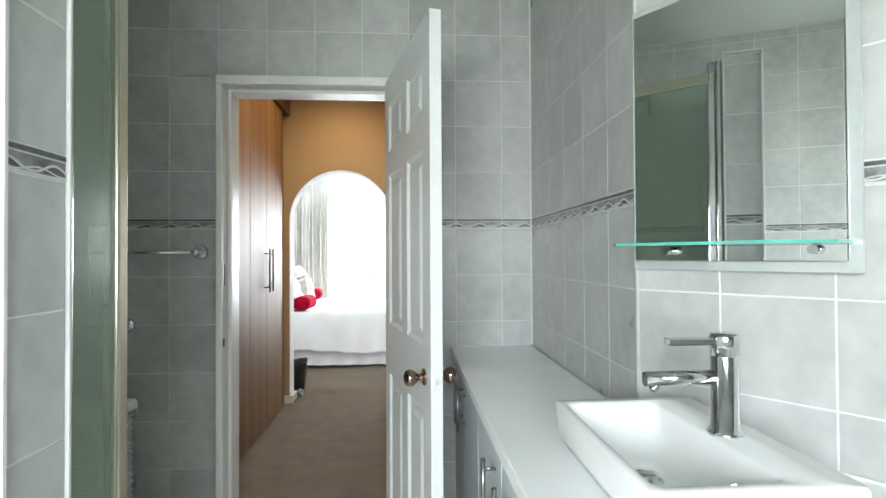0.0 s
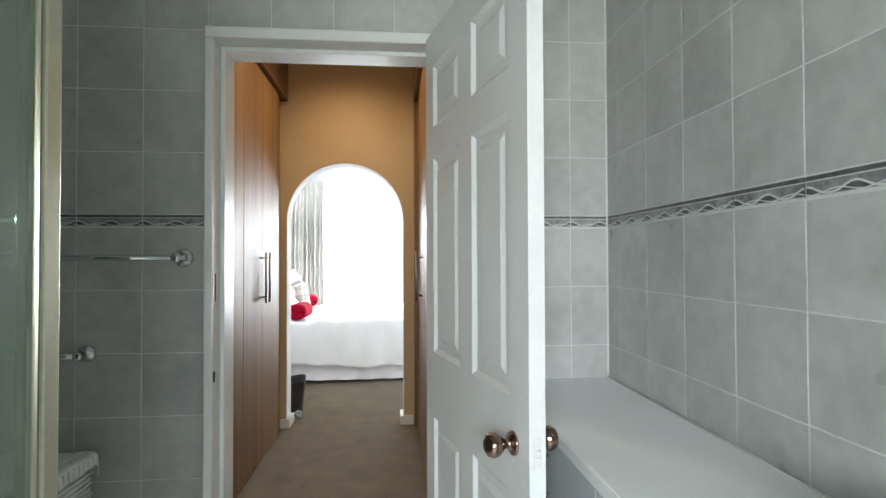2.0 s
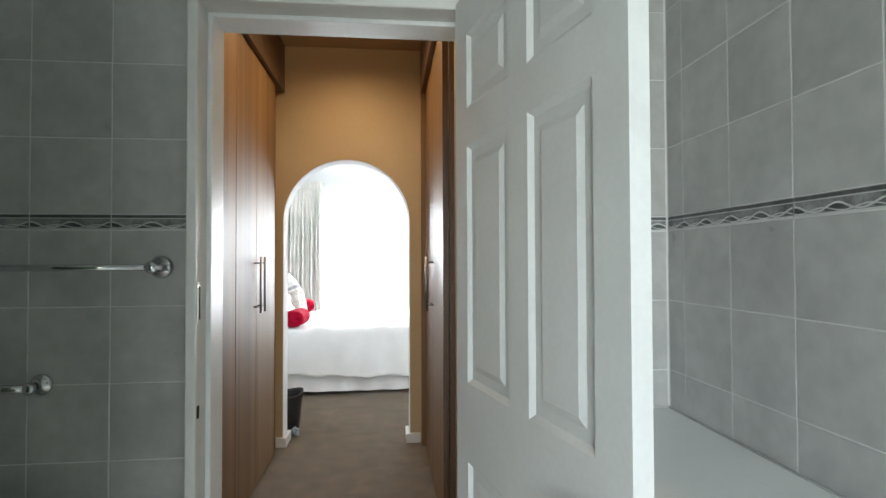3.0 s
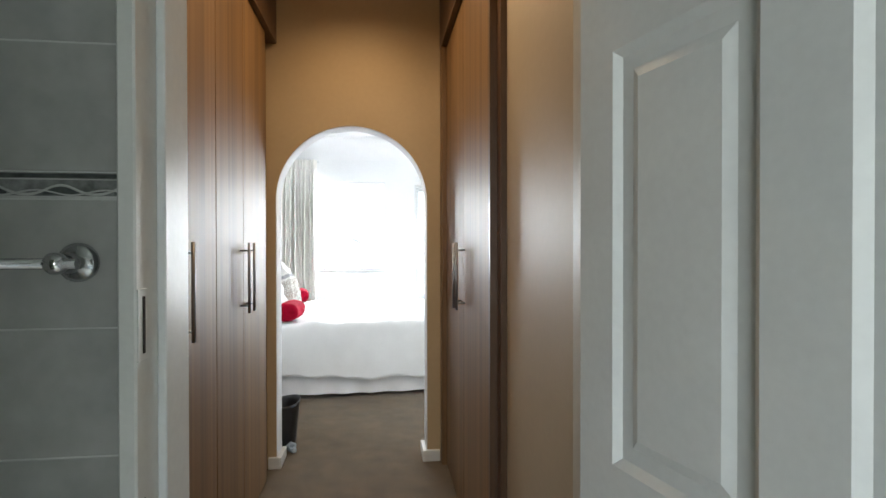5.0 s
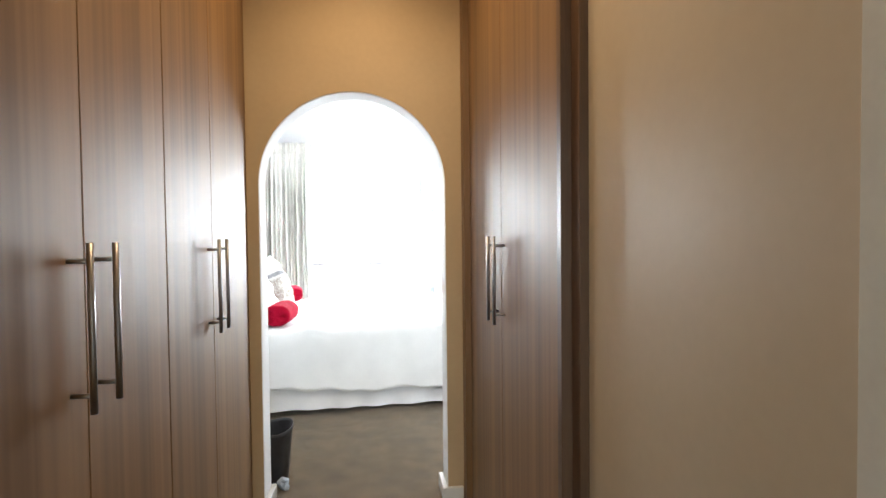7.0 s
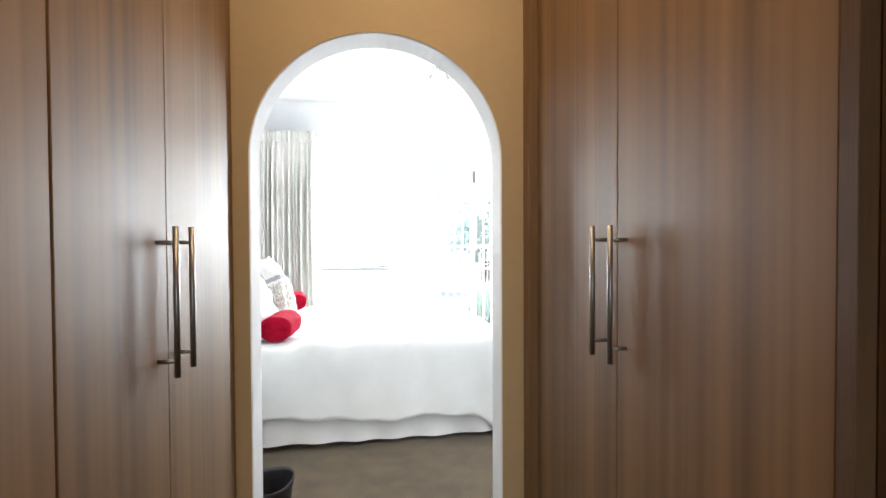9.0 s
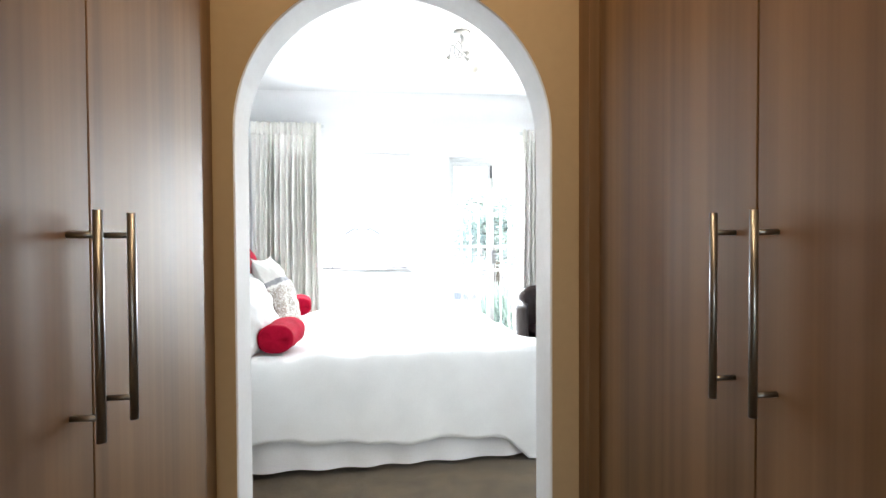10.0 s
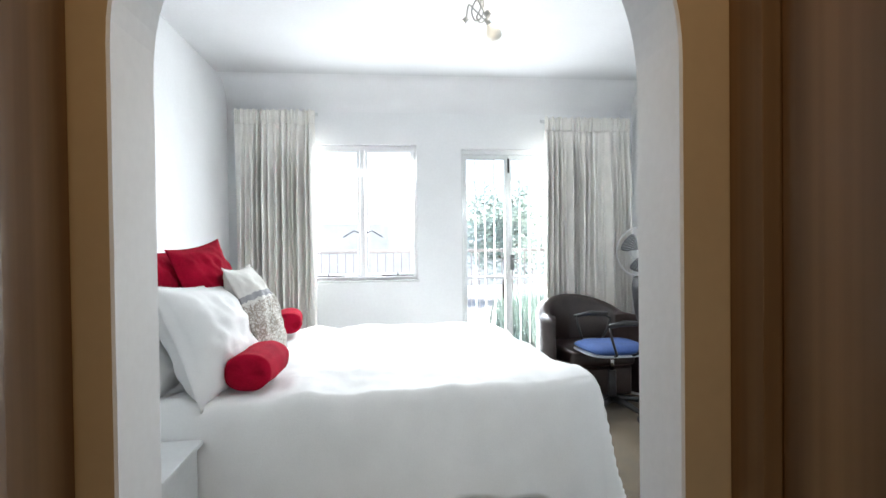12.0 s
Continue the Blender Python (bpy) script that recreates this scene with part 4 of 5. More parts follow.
def coverlet():
    """A white cloth over the mattress that hangs down on three sides."""
    x0, x1, y0, y1, top = -1.68, 0.362, 5.915, 7.695, 0.622
    drop_f, drop_s = 0.46, 0.462
    W, L = y1 - y0, x1 - x0
    step = 0.022
    nu, nv = int((L + drop_f) / step), int((W + 2 * drop_s) / step)
    bm = bmesh.new()
    def fn(u, v):
        s, t = u * (L + drop_f), v * (W + 2 * drop_s) - drop_s
        dx = max(0.0, s - L)
        dy = -t if t < 0 else (t - W if t > W else 0.0)
        sy = -1 if t < 0 else 1
        x, y = x0 + min(s, L), y0 + min(max(t, 0), W)
        d = dx + dy if (dx > 0 and dy > 0) else max(dx, dy)
        if dx > 0 and dy > 0:
            d = math.sqrt(dx * dx + dy * dy) * 0.98 + min(dx, dy) * 0.12
        r = 0.045
        out = r * (1 - math.exp(-d / r)) * 0.75 + 0.09 * d
        down = max(0.0, d - r * 0.6 * (1 - math.exp(-d / r)))
        fold = 0.0
        if d > 0:
            q = x * 7.0 if dy > dx else y * 7.0
            fold = (0.016 * math.sin(q + 2.2 * noise.noise((q * 0.4, 0, 1))) + 0.03 * noise.noise((q * 0.5, d * 1.5, 7))) * min(1, d / 0.3)
        ang = math.atan2(dy, dx) if d > 0 else 0
        cx, cy = (math.cos(ang), math.sin(ang)) if d > 0 else (0, 0)
        corner = min(dx, dy) / 0.42 if (dx > 0 and dy > 0) else 0
        x += cx * (out + fold + 0.10 * corner)
        y += sy * cy * (out + fold + 0.06 * corner)
        z = top - down
        z += 0.020 * noise.noise((s * 2.6, t * 3.0, 0)) + 0.019 * noise.noise((s * 6, t * 4, 4)) + 0.008 * noise.noise((s * 15, t * 9, 6)) + 0.014 * max(0.0, noise.noise((s * 3.1 + 9, t * 1.6, 2)))
        if d > 0:
            z += 0.018 * math.sin(x * 5.0 + 1.3) * min(1, d / 0.42)
        z -= 0.13 * max(0.0, (s - 0.50 * L) / L) * min(1.0, d / 0.3)
        z -= 0.22 * math.exp(-((L - s) / 0.19) ** 2) * min(1.0, d / 0.3)
        z = max(z, 0.012 + 0.01 * math.sin(s * 20))
        return Vector((x, y, z))
    grid(bm, nu, nv, fn)
    ob = part("coverlet", bm, WHITE_CLOTH, None, m=BED)
    ob.modifiers.new("thick", "SOLIDIFY").thickness = 0.006
    return tagged(ob, "plain white cotton coverlet draped over the bed with a wavy hem", "bedspread")


coverlet()


def pillow_mesh(w, h, t, seed, flange=0.0, n=34):
    bm = bmesh.new()
    def fn_side(sgn):
        def fn(u, v):
            a, b = u * 2 - 1, v * 2 - 1
            ax, by = abs(a), abs(b)
            f = flange / (w / 2)
            ea, eb = min(1, ax / (1 - f)), min(1, by / (1 - f))
            th = (max(0.0, (1 - ea ** 2.6)) * max(0.0, (1 - eb ** 2.6))) ** 0.55
            pinch = 0.095
            rim = 0.0 if max(ax, by) > 0.9999 else 1.0
            x = a * w / 2 * (1 - pinch * (1 - b * b) * ax)
            y = b * h / 2 * (1 - pinch * (1 - a * a) * by)
            z = sgn * (t / 2 * th + 0.004) * rim
            wr = noise.noise((a * 2.1 + seed, b * 2.4, 0.5 + 0.5 * sgn * th)) * 0.020 + noise.noise((a * 5.5 + seed, b * 5.0, 2 + sgn * th)) * 0.012
            z += wr * 0.3 + wr * th * rim
            return Vector((x, y, z))
        return fn
    grid(bm, n, n, fn_side(1))
    grid(bm, n, n, fn_side(-1))
    bmesh.ops.remove_doubles(bm, verts=bm.verts, dist=0.0008)
    rim = [e for e in bm.edges if len(e.link_faces) == 1]
    try:
        bmesh.ops.bridge_loops(bm, edges=rim)
    except Exception:
        pass
    bmesh.ops.recalc_face_normals(bm, faces=bm.faces)
    for f in bm.faces:
        f.smooth = True
    return bm


PILLOWS = [
    ("pillow", WHITE_CLOTH, 0.72, 0.55, 0.25, 0.028, (-1.365, 6.26, 0.825), 66, 3, 84, "plump white cotton pillow leaning at the head of the bed"),
    ("pillow", WHITE_CLOTH, 0.70, 0.46, 0.19, 0.022, (-1.60, 6.24, 0.80), 62, 0, 90, "white cotton pillow leaning behind another pillow"),
    ("cushion", RED_CLOTH, 0.45, 0.45, 0.15, 0.020, (-1.470, 6.56, 1.040), 72, -7, 76, "deep red square cushion standing behind the white pillows"),
    ("cushion", RED_CLOTH, 0.45, 0.45, 0.15, 0.020, (-1.62, 6.38, 1.015), 72, 3, 78, "deep red square cushion half hidden behind another"),
]
for nm, mt, w, h, t, fl, loc, rx, ry, rz, lab in PILLOWS:
    tagged(part(nm, pillow_mesh(w, h, t, len(lab) + w * 3, fl), mt, None, m=pose(*loc, rx, ry, rz)), lab, nm, "pillows on the bed")


def patterned_material():
    m = mat("protea_print_cotton", (0.74, 0.73, 0.69), 0.95, var=0.03, bump=0.2, bump_scale=220)
    n, l = m.node_tree.nodes, m.node_tree.links
    b = n["Principled BSDF"]
    tc = n.new("ShaderNodeTexCoord")
    vor = n.new("ShaderNodeTexVoronoi")
    vor.feature = "DISTANCE_TO_EDGE"
    vor.inputs["Scale"].default_value = 66
    nz = n.new("ShaderNodeTexNoise")
    nz.inputs["Scale"].default_value = 14
    mixv = n.new("ShaderNodeVectorMath")
    mixv.operation = "MULTIPLY_ADD"
    mixv.inputs[1].default_value = (0.03, 0.03, 0.03)
    l.new(nz.outputs["Color"], mixv.inputs[0])
    l.new(tc.outputs["Object"], mixv.inputs[2])
    l.new(mixv.outputs[0], vor.inputs["Vector"])
    rp = n.new("ShaderNodeValToRGB")
    rp.color_ramp.elements[0].position, rp.color_ramp.elements[0].color = 0.10, (0.36, 0.32, 0.27, 1)
    rp.color_ramp.elements[1].position, rp.color_ramp.elements[1].color = 0.16, (0.72, 0.71, 0.67, 1)
    l.new(vor.outputs["Distance"], rp.inputs[0])
    sep = n.new("ShaderNodeSeparateXYZ")
    l.new(mixv.outputs[0], sep.inputs[0])
    zone = n.new("ShaderNodeMath")
    zone.operation = "LESS_THAN"
    zone.inputs[1].default_value = 0.055
    l.new(sep.outputs["Y"], zone.inputs[0])
    band = n.new("ShaderNodeMath")
    band.operation = "COMPARE"
    band.inputs[1].default_value, band.inputs[2].default_value = 0.085, 0.016
    l.new(sep.outputs["Y"], band.inputs[0])
    base = b.inputs["Base Color"].links[0].from_socket
    m1 = n.new("ShaderNodeMix")
    m1.data_type = "RGBA"
    l.new(zone.outputs[0], m1.inputs[0])
    l.new(base, m1.inputs[6])
    l.new(rp.outputs[0], m1.inputs[7])
    m2 = n.new("ShaderNodeMix")
    m2.data_type = "RGBA"
    l.new(band.outputs[0], m2.inputs[0])
    l.new(m1.outputs[2], m2.inputs[6])
    m2.inputs[7].default_value = (0.33, 0.33, 0.34, 1)
    l.new(m2.outputs[2], b.inputs["Base Color"])
    return m


tagged(part("cushion", pillow_mesh(0.42, 0.52, 0.16, 4.4, 0.012), patterned_material(), None, m=pose(-1.262, 6.66, 0.895, 66, 0, 86)), "off-white square cushion printed with grey and brown leaf veins", "cushion", "pillows on the bed")


def rolled_towel(m, label, r=0.085, length=0.34):
    """A soft towel log rolled from both edges: two curls show as dents at its ends."""
    bm = bmesh.new()
    n, k = 48, 40
    def fn(u, v):
        a = u * 2 * math.pi
        w = (v - 0.5) * 2
        cap = max(0.0, (abs(w) - 0.72) / 0.28)
        rho = math.cos(cap * math.pi / 2) ** 0.45 if cap < 1 else 0.0
        x = 1.10 * r * math.copysign(abs(math.cos(a)) ** 0.85, math.cos(a)) * rho
        z = 0.92 * r * math.copysign(abs(math.sin(a)) ** 0.85, math.sin(a)) * rho
        if z < 0:
            z *= 0.92
        bend = 1 + 0.05 * noise.noise((a, w * 1.7, length * 9)) + 0.03 * noise.noise((math.cos(a) * 2, math.sin(a) * 2, w * 3))
        x, z = x * bend, z * bend
        y = math.copysign(min(abs(w), 0.72) / 0.72 * (length / 2 - 0.02), w) + math.copysign(0.02 * min(1.0, cap * 1.6), w)
        dent = sum(math.exp(-(((x - c) / (0.20 * r)) ** 2 + ((z - h) / (0.24 * r)) ** 2)) for c, h in ((-0.48 * r, 0.05 * r), (0.50 * r, -0.12 * r)))
        ring = 0.5 + 0.5 * math.sin(math.hypot(abs(x) - 0.49 * r, z) / r * 22)
        if cap > 0:
            y -= math.copysign(0.030 * min(1.0, dent) + 0.004 * ring * min(1.0, cap * 2), w)
        return Vector((x, y, z))
    grid(bm, n, k, fn, wrap_u=True)
    bmesh.ops.remove_doubles(bm, verts=bm.verts, dist=0.0004)
    bmesh.ops.recalc_face_normals(bm, faces=bm.faces)
    ob = part("rolled_towel", bm, RED_CLOTH, None, m=m, smooth=True)
    return tagged(ob, label, "towel", "rolled towels on the bed")


rolled_towel(pose(-1.150, 6.20, 0.705, 0, 0, -3), "bright red towel rolled into a thick log on the bed", 0.088, 0.35)
rolled_towel(pose(-1.250, 7.50, 0.715, 0, 0, 8), "bright red towel rolled up near the far side of the bed", 0.078, 0.34)


def nightstand():
    ob = thing("nightstand", pose(0, 0, 0), "white bedside table with two drawers beside the bed", "nightstand")
    part("tabletop", boxes((-1.75, -1.280, 5.385, 5.862, 0.482, 0.502), bevel=0.002), PAINT, ob)
    part("body", boxes((-1.74, -1.315, 5.40, 5.85, 0.03, 0.480)), PAINT, ob)
    part("plinth", boxes((-1.73, -1.34, 5.42, 5.83, 0, 0.028)), PAINT, ob)
    for z0, z1 in ((0.05, 0.255), (0.262, 0.470)):
        d = part("drawer", boxes((-1.315, -1.297, 5.403, 5.847, z0, z1), bevel=0.0015), PAINT, ob)
        bm = bmesh.new()
        lathe(bm, [(0.006, 0), (0.006, 0.012), (0.013, 0.016), (0.012, 0.024), (0, 0.025)], 18, Matrix.Translation((-1.297, 5.625, (z0 + z1) / 2)) @ Matrix.Rotation(radians(90), 4, "Y"))
        part("knob", bm, STEEL, d)
    return ob


nightstand()


def waste_bin():
    bm = bmesh.new()
    n, H = 40, 0.285
    def fn(u, v):
        a = u * 2 * math.pi
        rad = 0.092 + 0.028 * v + (0.003 if v > 0.93 else 0)
        dip = 0.012 * math.sin(a * 2 + 0.6) * v
        return Vector((rad * math.cos(a), rad * math.sin(a), v * H + dip))
    grid(bm, n, 16, fn, wrap_u=True)
    c = bm.verts.new((0, 0, 0.004))
    ring = sorted([v for v in bm.verts if v.is_boundary and v.co.z < 0.01 and v is not c], key=lambda v: math.atan2(v.co.y, v.co.x))
    for i in range(len(ring)):
        f = bm.faces.new((c, ring[(i + 1) % len(ring)], ring[i]))
    ob = part("waste_bin", bm, BLACK_PLASTIC, None, m=pose(-1.005, 4.925, 0.003), smooth=True)
    ob.modifiers.new("thick", "SOLIDIFY").thickness = 0.004
    return tagged(ob, "round black plastic waste bin with a slightly bent rim", "bin")


waste_bin()


def crumpled_paper():
    bm = bmesh.new()
    rng = random.Random(8)
    bmesh.ops.create_icosphere(bm, subdivisions=3, radius=0.028)
    for v in bm.verts:
        v.co *= 1 + 0.9 * noise.noise(v.co * 45) + 0.25 * noise.noise(v.co * 140)
        v.co.z *= 1.1
    for v in bm.verts:
        v.co.z = max(v.co.z, -0.026)
    return tagged(part("crumpled_plastic", bm, mat("pale_blue_plastic_film", (0.30, 0.36, 0.42), 0.25, var=0.15, bump=0.3), None, m=pose(-0.915, 4.80, 0.028)), "small crumpled pale blue plastic scrap beside the bin", "litter")


crumpled_paper()


def curtain(name, x0, x1, y, z1, z0, pleats, seed, label):
    ob = thing(name, pose(0, 0, 0), label, "curtain", "bedroom curtains")
    n = pleats * 16
    def amp(v):
        return 0.014 + 0.034 * min(1, max(0, (1 - v) - 0.04) * 5)
    def fn(u, v):
        warp = 1.1 * noise.noise((u * 4.5, 0.3, seed)) + 0.5 * noise.noise((u * 11, 0.7, seed)) + 0.25 * noise.noise((u * 6, v * 1.6, seed + 3)) * (1 - v)
        ph = (u * pleats + warp) * math.pi
        deep = 0.55 + 0.75 * noise.noise((u * 8, v * 0.5, seed + 5)) + 0.3
        crease = abs(math.cos(ph)) ** (3.0 + 3.0 * (1 - v))
        a = amp(v) * max(0.25, deep)
        x = x0 + (x1 - x0) * u + (0.010 * math.sin(ph * 2) + 0.05 * noise.noise((u * 3, v * 0.9, seed))) * (1 - v)
        wave = 0.022 * noise.noise((u * 5, v * 0.7, seed + 8)) * (1 - v)
        return Vector((x, y - a + 2.1 * a * crease + wave, z0 + (z1 - z0) * v))
    bm = bmesh.new()
    grid(bm, n, 36, fn)
    c = part("drape", bm, CURTAIN, ob, smooth=True)
    c.modifiers.new("thick", "SOLIDIFY").thickness = 0.003
    bm = bmesh.new()
    def fh(u, v):
        ph = u * pleats * 2 * math.pi
        q = fn(u, 1.0)
        zz = z1 - 0.105 + 0.115 * v + 0.010 * v * (math.sin(ph) > 0.3)
        return Vector((q.x, q.y - 0.006 - 0.012 * max(0, math.sin(ph * 3 + 1)) * math.sin(v * math.pi), zz))
    grid(bm, n, 8, fh)
    h = part("pleated_heading", bm, CURTAIN, ob, smooth=True)
    h.modifiers.new("thick", "SOLIDIFY").thickness = 0.002
    part("track", boxes((x0 - 0.02, x1 + 0.02, y + 0.045, y + 0.065, z1 - 0.02, z1 + 0.005)), PAINT, ob)
    return ob


curtain("curtain", -1.80, -1.155, 8.245, 2.335, 0.02, 13, 1.0, "cream pinch-pleated floor-length curtain drawn to the side of the window")
curtain("curtain", 0.80, 1.56, 8.245, 2.300, 0.02, 13, 6.0, "cream pinch-pleated floor-length curtain drawn beside the patio door")
bm = bmesh.new()
tube(bm, [(1.55, 8.405, 2.355), (1.55, 8.375, 2.355)], 0.008, 8)
tube(bm, [(1.55 + 0.026 * math.cos(k * 0.5), 8.372, 2.395 + 0.045 * math.sin(k * 0.5)) for k in range(12)], 0.0055, 6)
tagged(part("wall_hook", bm, RAIL_WHITE), "small metal ring hook high on the white wall", "hook")


def tub_chair():
    ob = thing("armchair", pose(0.985, 7.86, 0, 0, 0, 6), "dark brown leather tub armchair against the curtain", "armchair")
    w = 0.37
    bm = bmesh.new()
    n = 36
    def ring(k):
        t = k / n
        a = radians(-8 + 196 * t)
        return a
    outer, inner = [], []
    for k in range(n + 1):
        a = ring(k)
        ca, sa = math.cos(a), math.sin(a)
        back = max(0, sa)
        hgt = 0.665 + 0.125 * back ** 1.1
        ox, oy = w * ca, 0.34 * sa if sa > 0 else 0.30 * sa
        fy = -0.30 if (k == 0 or k == n) else oy
        outer.append((ox, fy if k in (0, n) else oy, hgt))
        th = 0.105 - 0.02 * back
        inner.append((ox - math.copysign(th, ca) * abs(ca) ** 0.4, (oy - th * max(0, sa)), hgt))
    def col(p, q, z):
        return (p[0], p[1], z), (q[0], q[1], z)
    rings = []
    for p, q in zip(outer, inner):
        m = ((p[0] + q[0]) / 2, (p[1] + q[1]) / 2)
        h = p[2]
        prof = [(p[0] * 0.97, p[1] * 0.97, 0.06), (p[0], p[1], 0.30), (p[0] * 1.02, p[1] * 1.02, h - 0.05), ((p[0] * 1.0 + m[0] * 0.0), p[1] * 1.0, h - 0.02),
                ((p[0] * 0.7 + q[0] * 0.3), (p[1] * 0.7 + q[1] * 0.3), h - 0.003), (m[0], m[1], h), ((p[0] * 0.3 + q[0] * 0.7), (p[1] * 0.3 + q[1] * 0.7), h - 0.003),
                (q[0], q[1], h - 0.025), (q[0], q[1], 0.38), (q[0], q[1], 0.06)]
        rings.append([bm.verts.new(v) for v in prof])
    for a, b in zip(rings, rings[1:]):
        for j in range(len(a) - 1):
            bm.faces.new((a[j], b[j], b[j + 1], a[j + 1])).smooth = True
    bm.faces.new(rings[0]), bm.faces.new(rings[-1][::-1])
    bmesh.ops.recalc_face_normals(bm, faces=bm.faces)
    part("shell", bm, LEATHER, ob)
    part("seat_base", boxes((-0.255, 0.255, -0.30, 0.24, 0.07, 0.295), bevel=0.02), LEATHER, ob)
    bm = bmesh.new()
    box(bm, -0.262, 0.262, -0.335, 0.22, 0.30, 0.425, 0.035, seg=3)
    part("seat_cushion", bm, LEATHER, ob, smooth=True)
    for x in (-0.26, 0.26):
        for y in (-0.22, 0.20):
            bm = bmesh.new()
            tube(bm, [(x, y, 0), (x, y, 0.075)], [0.018, 0.026], 10)
            part("leg", bm, WOOD_DARK, ob)
    return ob


tub_chair()


def office_chair():
    ob = thing("office_chair", pose(1.03, 7.42, 0, 0, 0, -86), "small black office chair with a blue cloth seat and loop arms", "office chair")
    bm = bmesh.new()
    for k in range(5):
        a = k * 2 * math.pi / 5 + 0.3
        tube(bm, [(0, 0, 0.105), (math.cos(a) * 0.14, math.sin(a) * 0.14, 0.095), (math.cos(a) * 0.27, math.sin(a) * 0.27, 0.065)], [0.026, 0.022, 0.015], 8)
    part("star_base", bm, BLACK_PLASTIC, ob)
    for k in range(5):
        a = k * 2 * math.pi / 5 + 0.3
        c = Vector((math.cos(a) * 0.27, math.sin(a) * 0.27, 0.027))
        bm = bmesh.new()
        for s in (-1, 1):
            lathe(bm, [(0.0, -0.008), (0.024, -0.007), (0.027, 0.0), (0.024, 0.007), (0.0, 0.008)], 16, Matrix.Translation(c) @ Matrix.Rotation(a, 4, "Z") @ Matrix.Translation((0, s * 0.013, 0)) @ Matrix.Rotation(radians(90), 4, "X"))
        tube(bm, [tuple(c), (c.x, c.y, 0.06)], 0.008, 8)
        part("castor", bm, BLACK_PLASTIC, ob)
    bm = bmesh.new()
    tube(bm, [(0, 0, 0.08), (0, 0, 0.31)], 0.030, 16)
    part("column_cover", bm, BLACK_PLASTIC, ob)
    bm = bmesh.new()
    tube(bm, [(0, 0, 0.31), (0, 0, 0.42)], 0.014, 14)
    part("gas_column", bm, CHROME, ob)
    part("mechanism", boxes((-0.07, 0.07, -0.09, 0.09, 0.41, 0.435), bevel=0.006), BLACK_PLASTIC, ob)
    def pad(bm, w, d, t, z, dip):
        def f(sgn):
            def fn(u, v):
                a, b = u * 2 - 1, v * 2 - 1
                k = (a * a + b * b - a * a * b * b)
                s = 1.0 / max(1e-6, (abs(a) ** 4 + abs(b) ** 4) ** 0.25) * max(abs(a), abs(b)) if (a or b) else 1
                edge = max(abs(a), abs(b)) ** 6
                return Vector((a * s * w / 2, b * s * d / 2, z + sgn * t / 2 * (1 - edge) - dip * (b > 0.3) * (b - 0.3)))
            return fn
        grid(bm, 20, 20, f(1)), grid(bm, 20, 20, f(-1))
        bmesh.ops.remove_doubles(bm, verts=bm.verts, dist=0.0005)
        bmesh.ops.recalc_face_normals(bm, faces=bm.faces)
        return bm
    part("seat", pad(bmesh.new(), 0.46, 0.47, 0.075, 0.478, 0), BLUE_CLOTH, ob, "blue cloth seat pad")
    part("seat_shell", pad(bmesh.new(), 0.465, 0.475, 0.03, 0.447, 0), mat("pale_grey_plastic_rim", (0.5, 0.52, 0.55), 0.35, var=0.04), ob, "pale grey plastic seat shell")
    for s in (-1, 1):
        bm = bmesh.new()
        x = s * 0.262
        tube(bm, [(s * 0.18, -0.08, 0.440), (x, -0.10, 0.47), (x, -0.135, 0.58), (x, -0.150, 0.660), (x, -0.06, 0.672), (x, 0.08, 0.668), (x, 0.125, 0.64), (x, 0.10, 0.56), (x, 0.05, 0.475), (s * 0.18, 0.04, 0.440)], 0.009, 8)
        tube(bm, [(x, -0.17, 0.668), (x, -0.05, 0.685), (x, 0.10, 0.680)], [0.010, 0.020, 0.012], 8)
        part("armrest", bm, BLACK_PLASTIC, ob)
    bm = bmesh.new()
    tube(bm, [(0, 0.10, 0.425), (0, 0.25, 0.44), (0, 0.30, 0.56), (0, 0.31, 0.72)], [0.02, 0.022, 0.02, 0.016], 8)
    part("back_bar", bm, BLACK_PLASTIC, ob)
    bk = part("backrest", pad(bmesh.new(), 0.42, 0.40, 0.06, 0, 0), BLACK_PLASTIC, ob, m=pose(0, 0.29, 0.78, 98, 0, 0))
    return ob


office_chair()


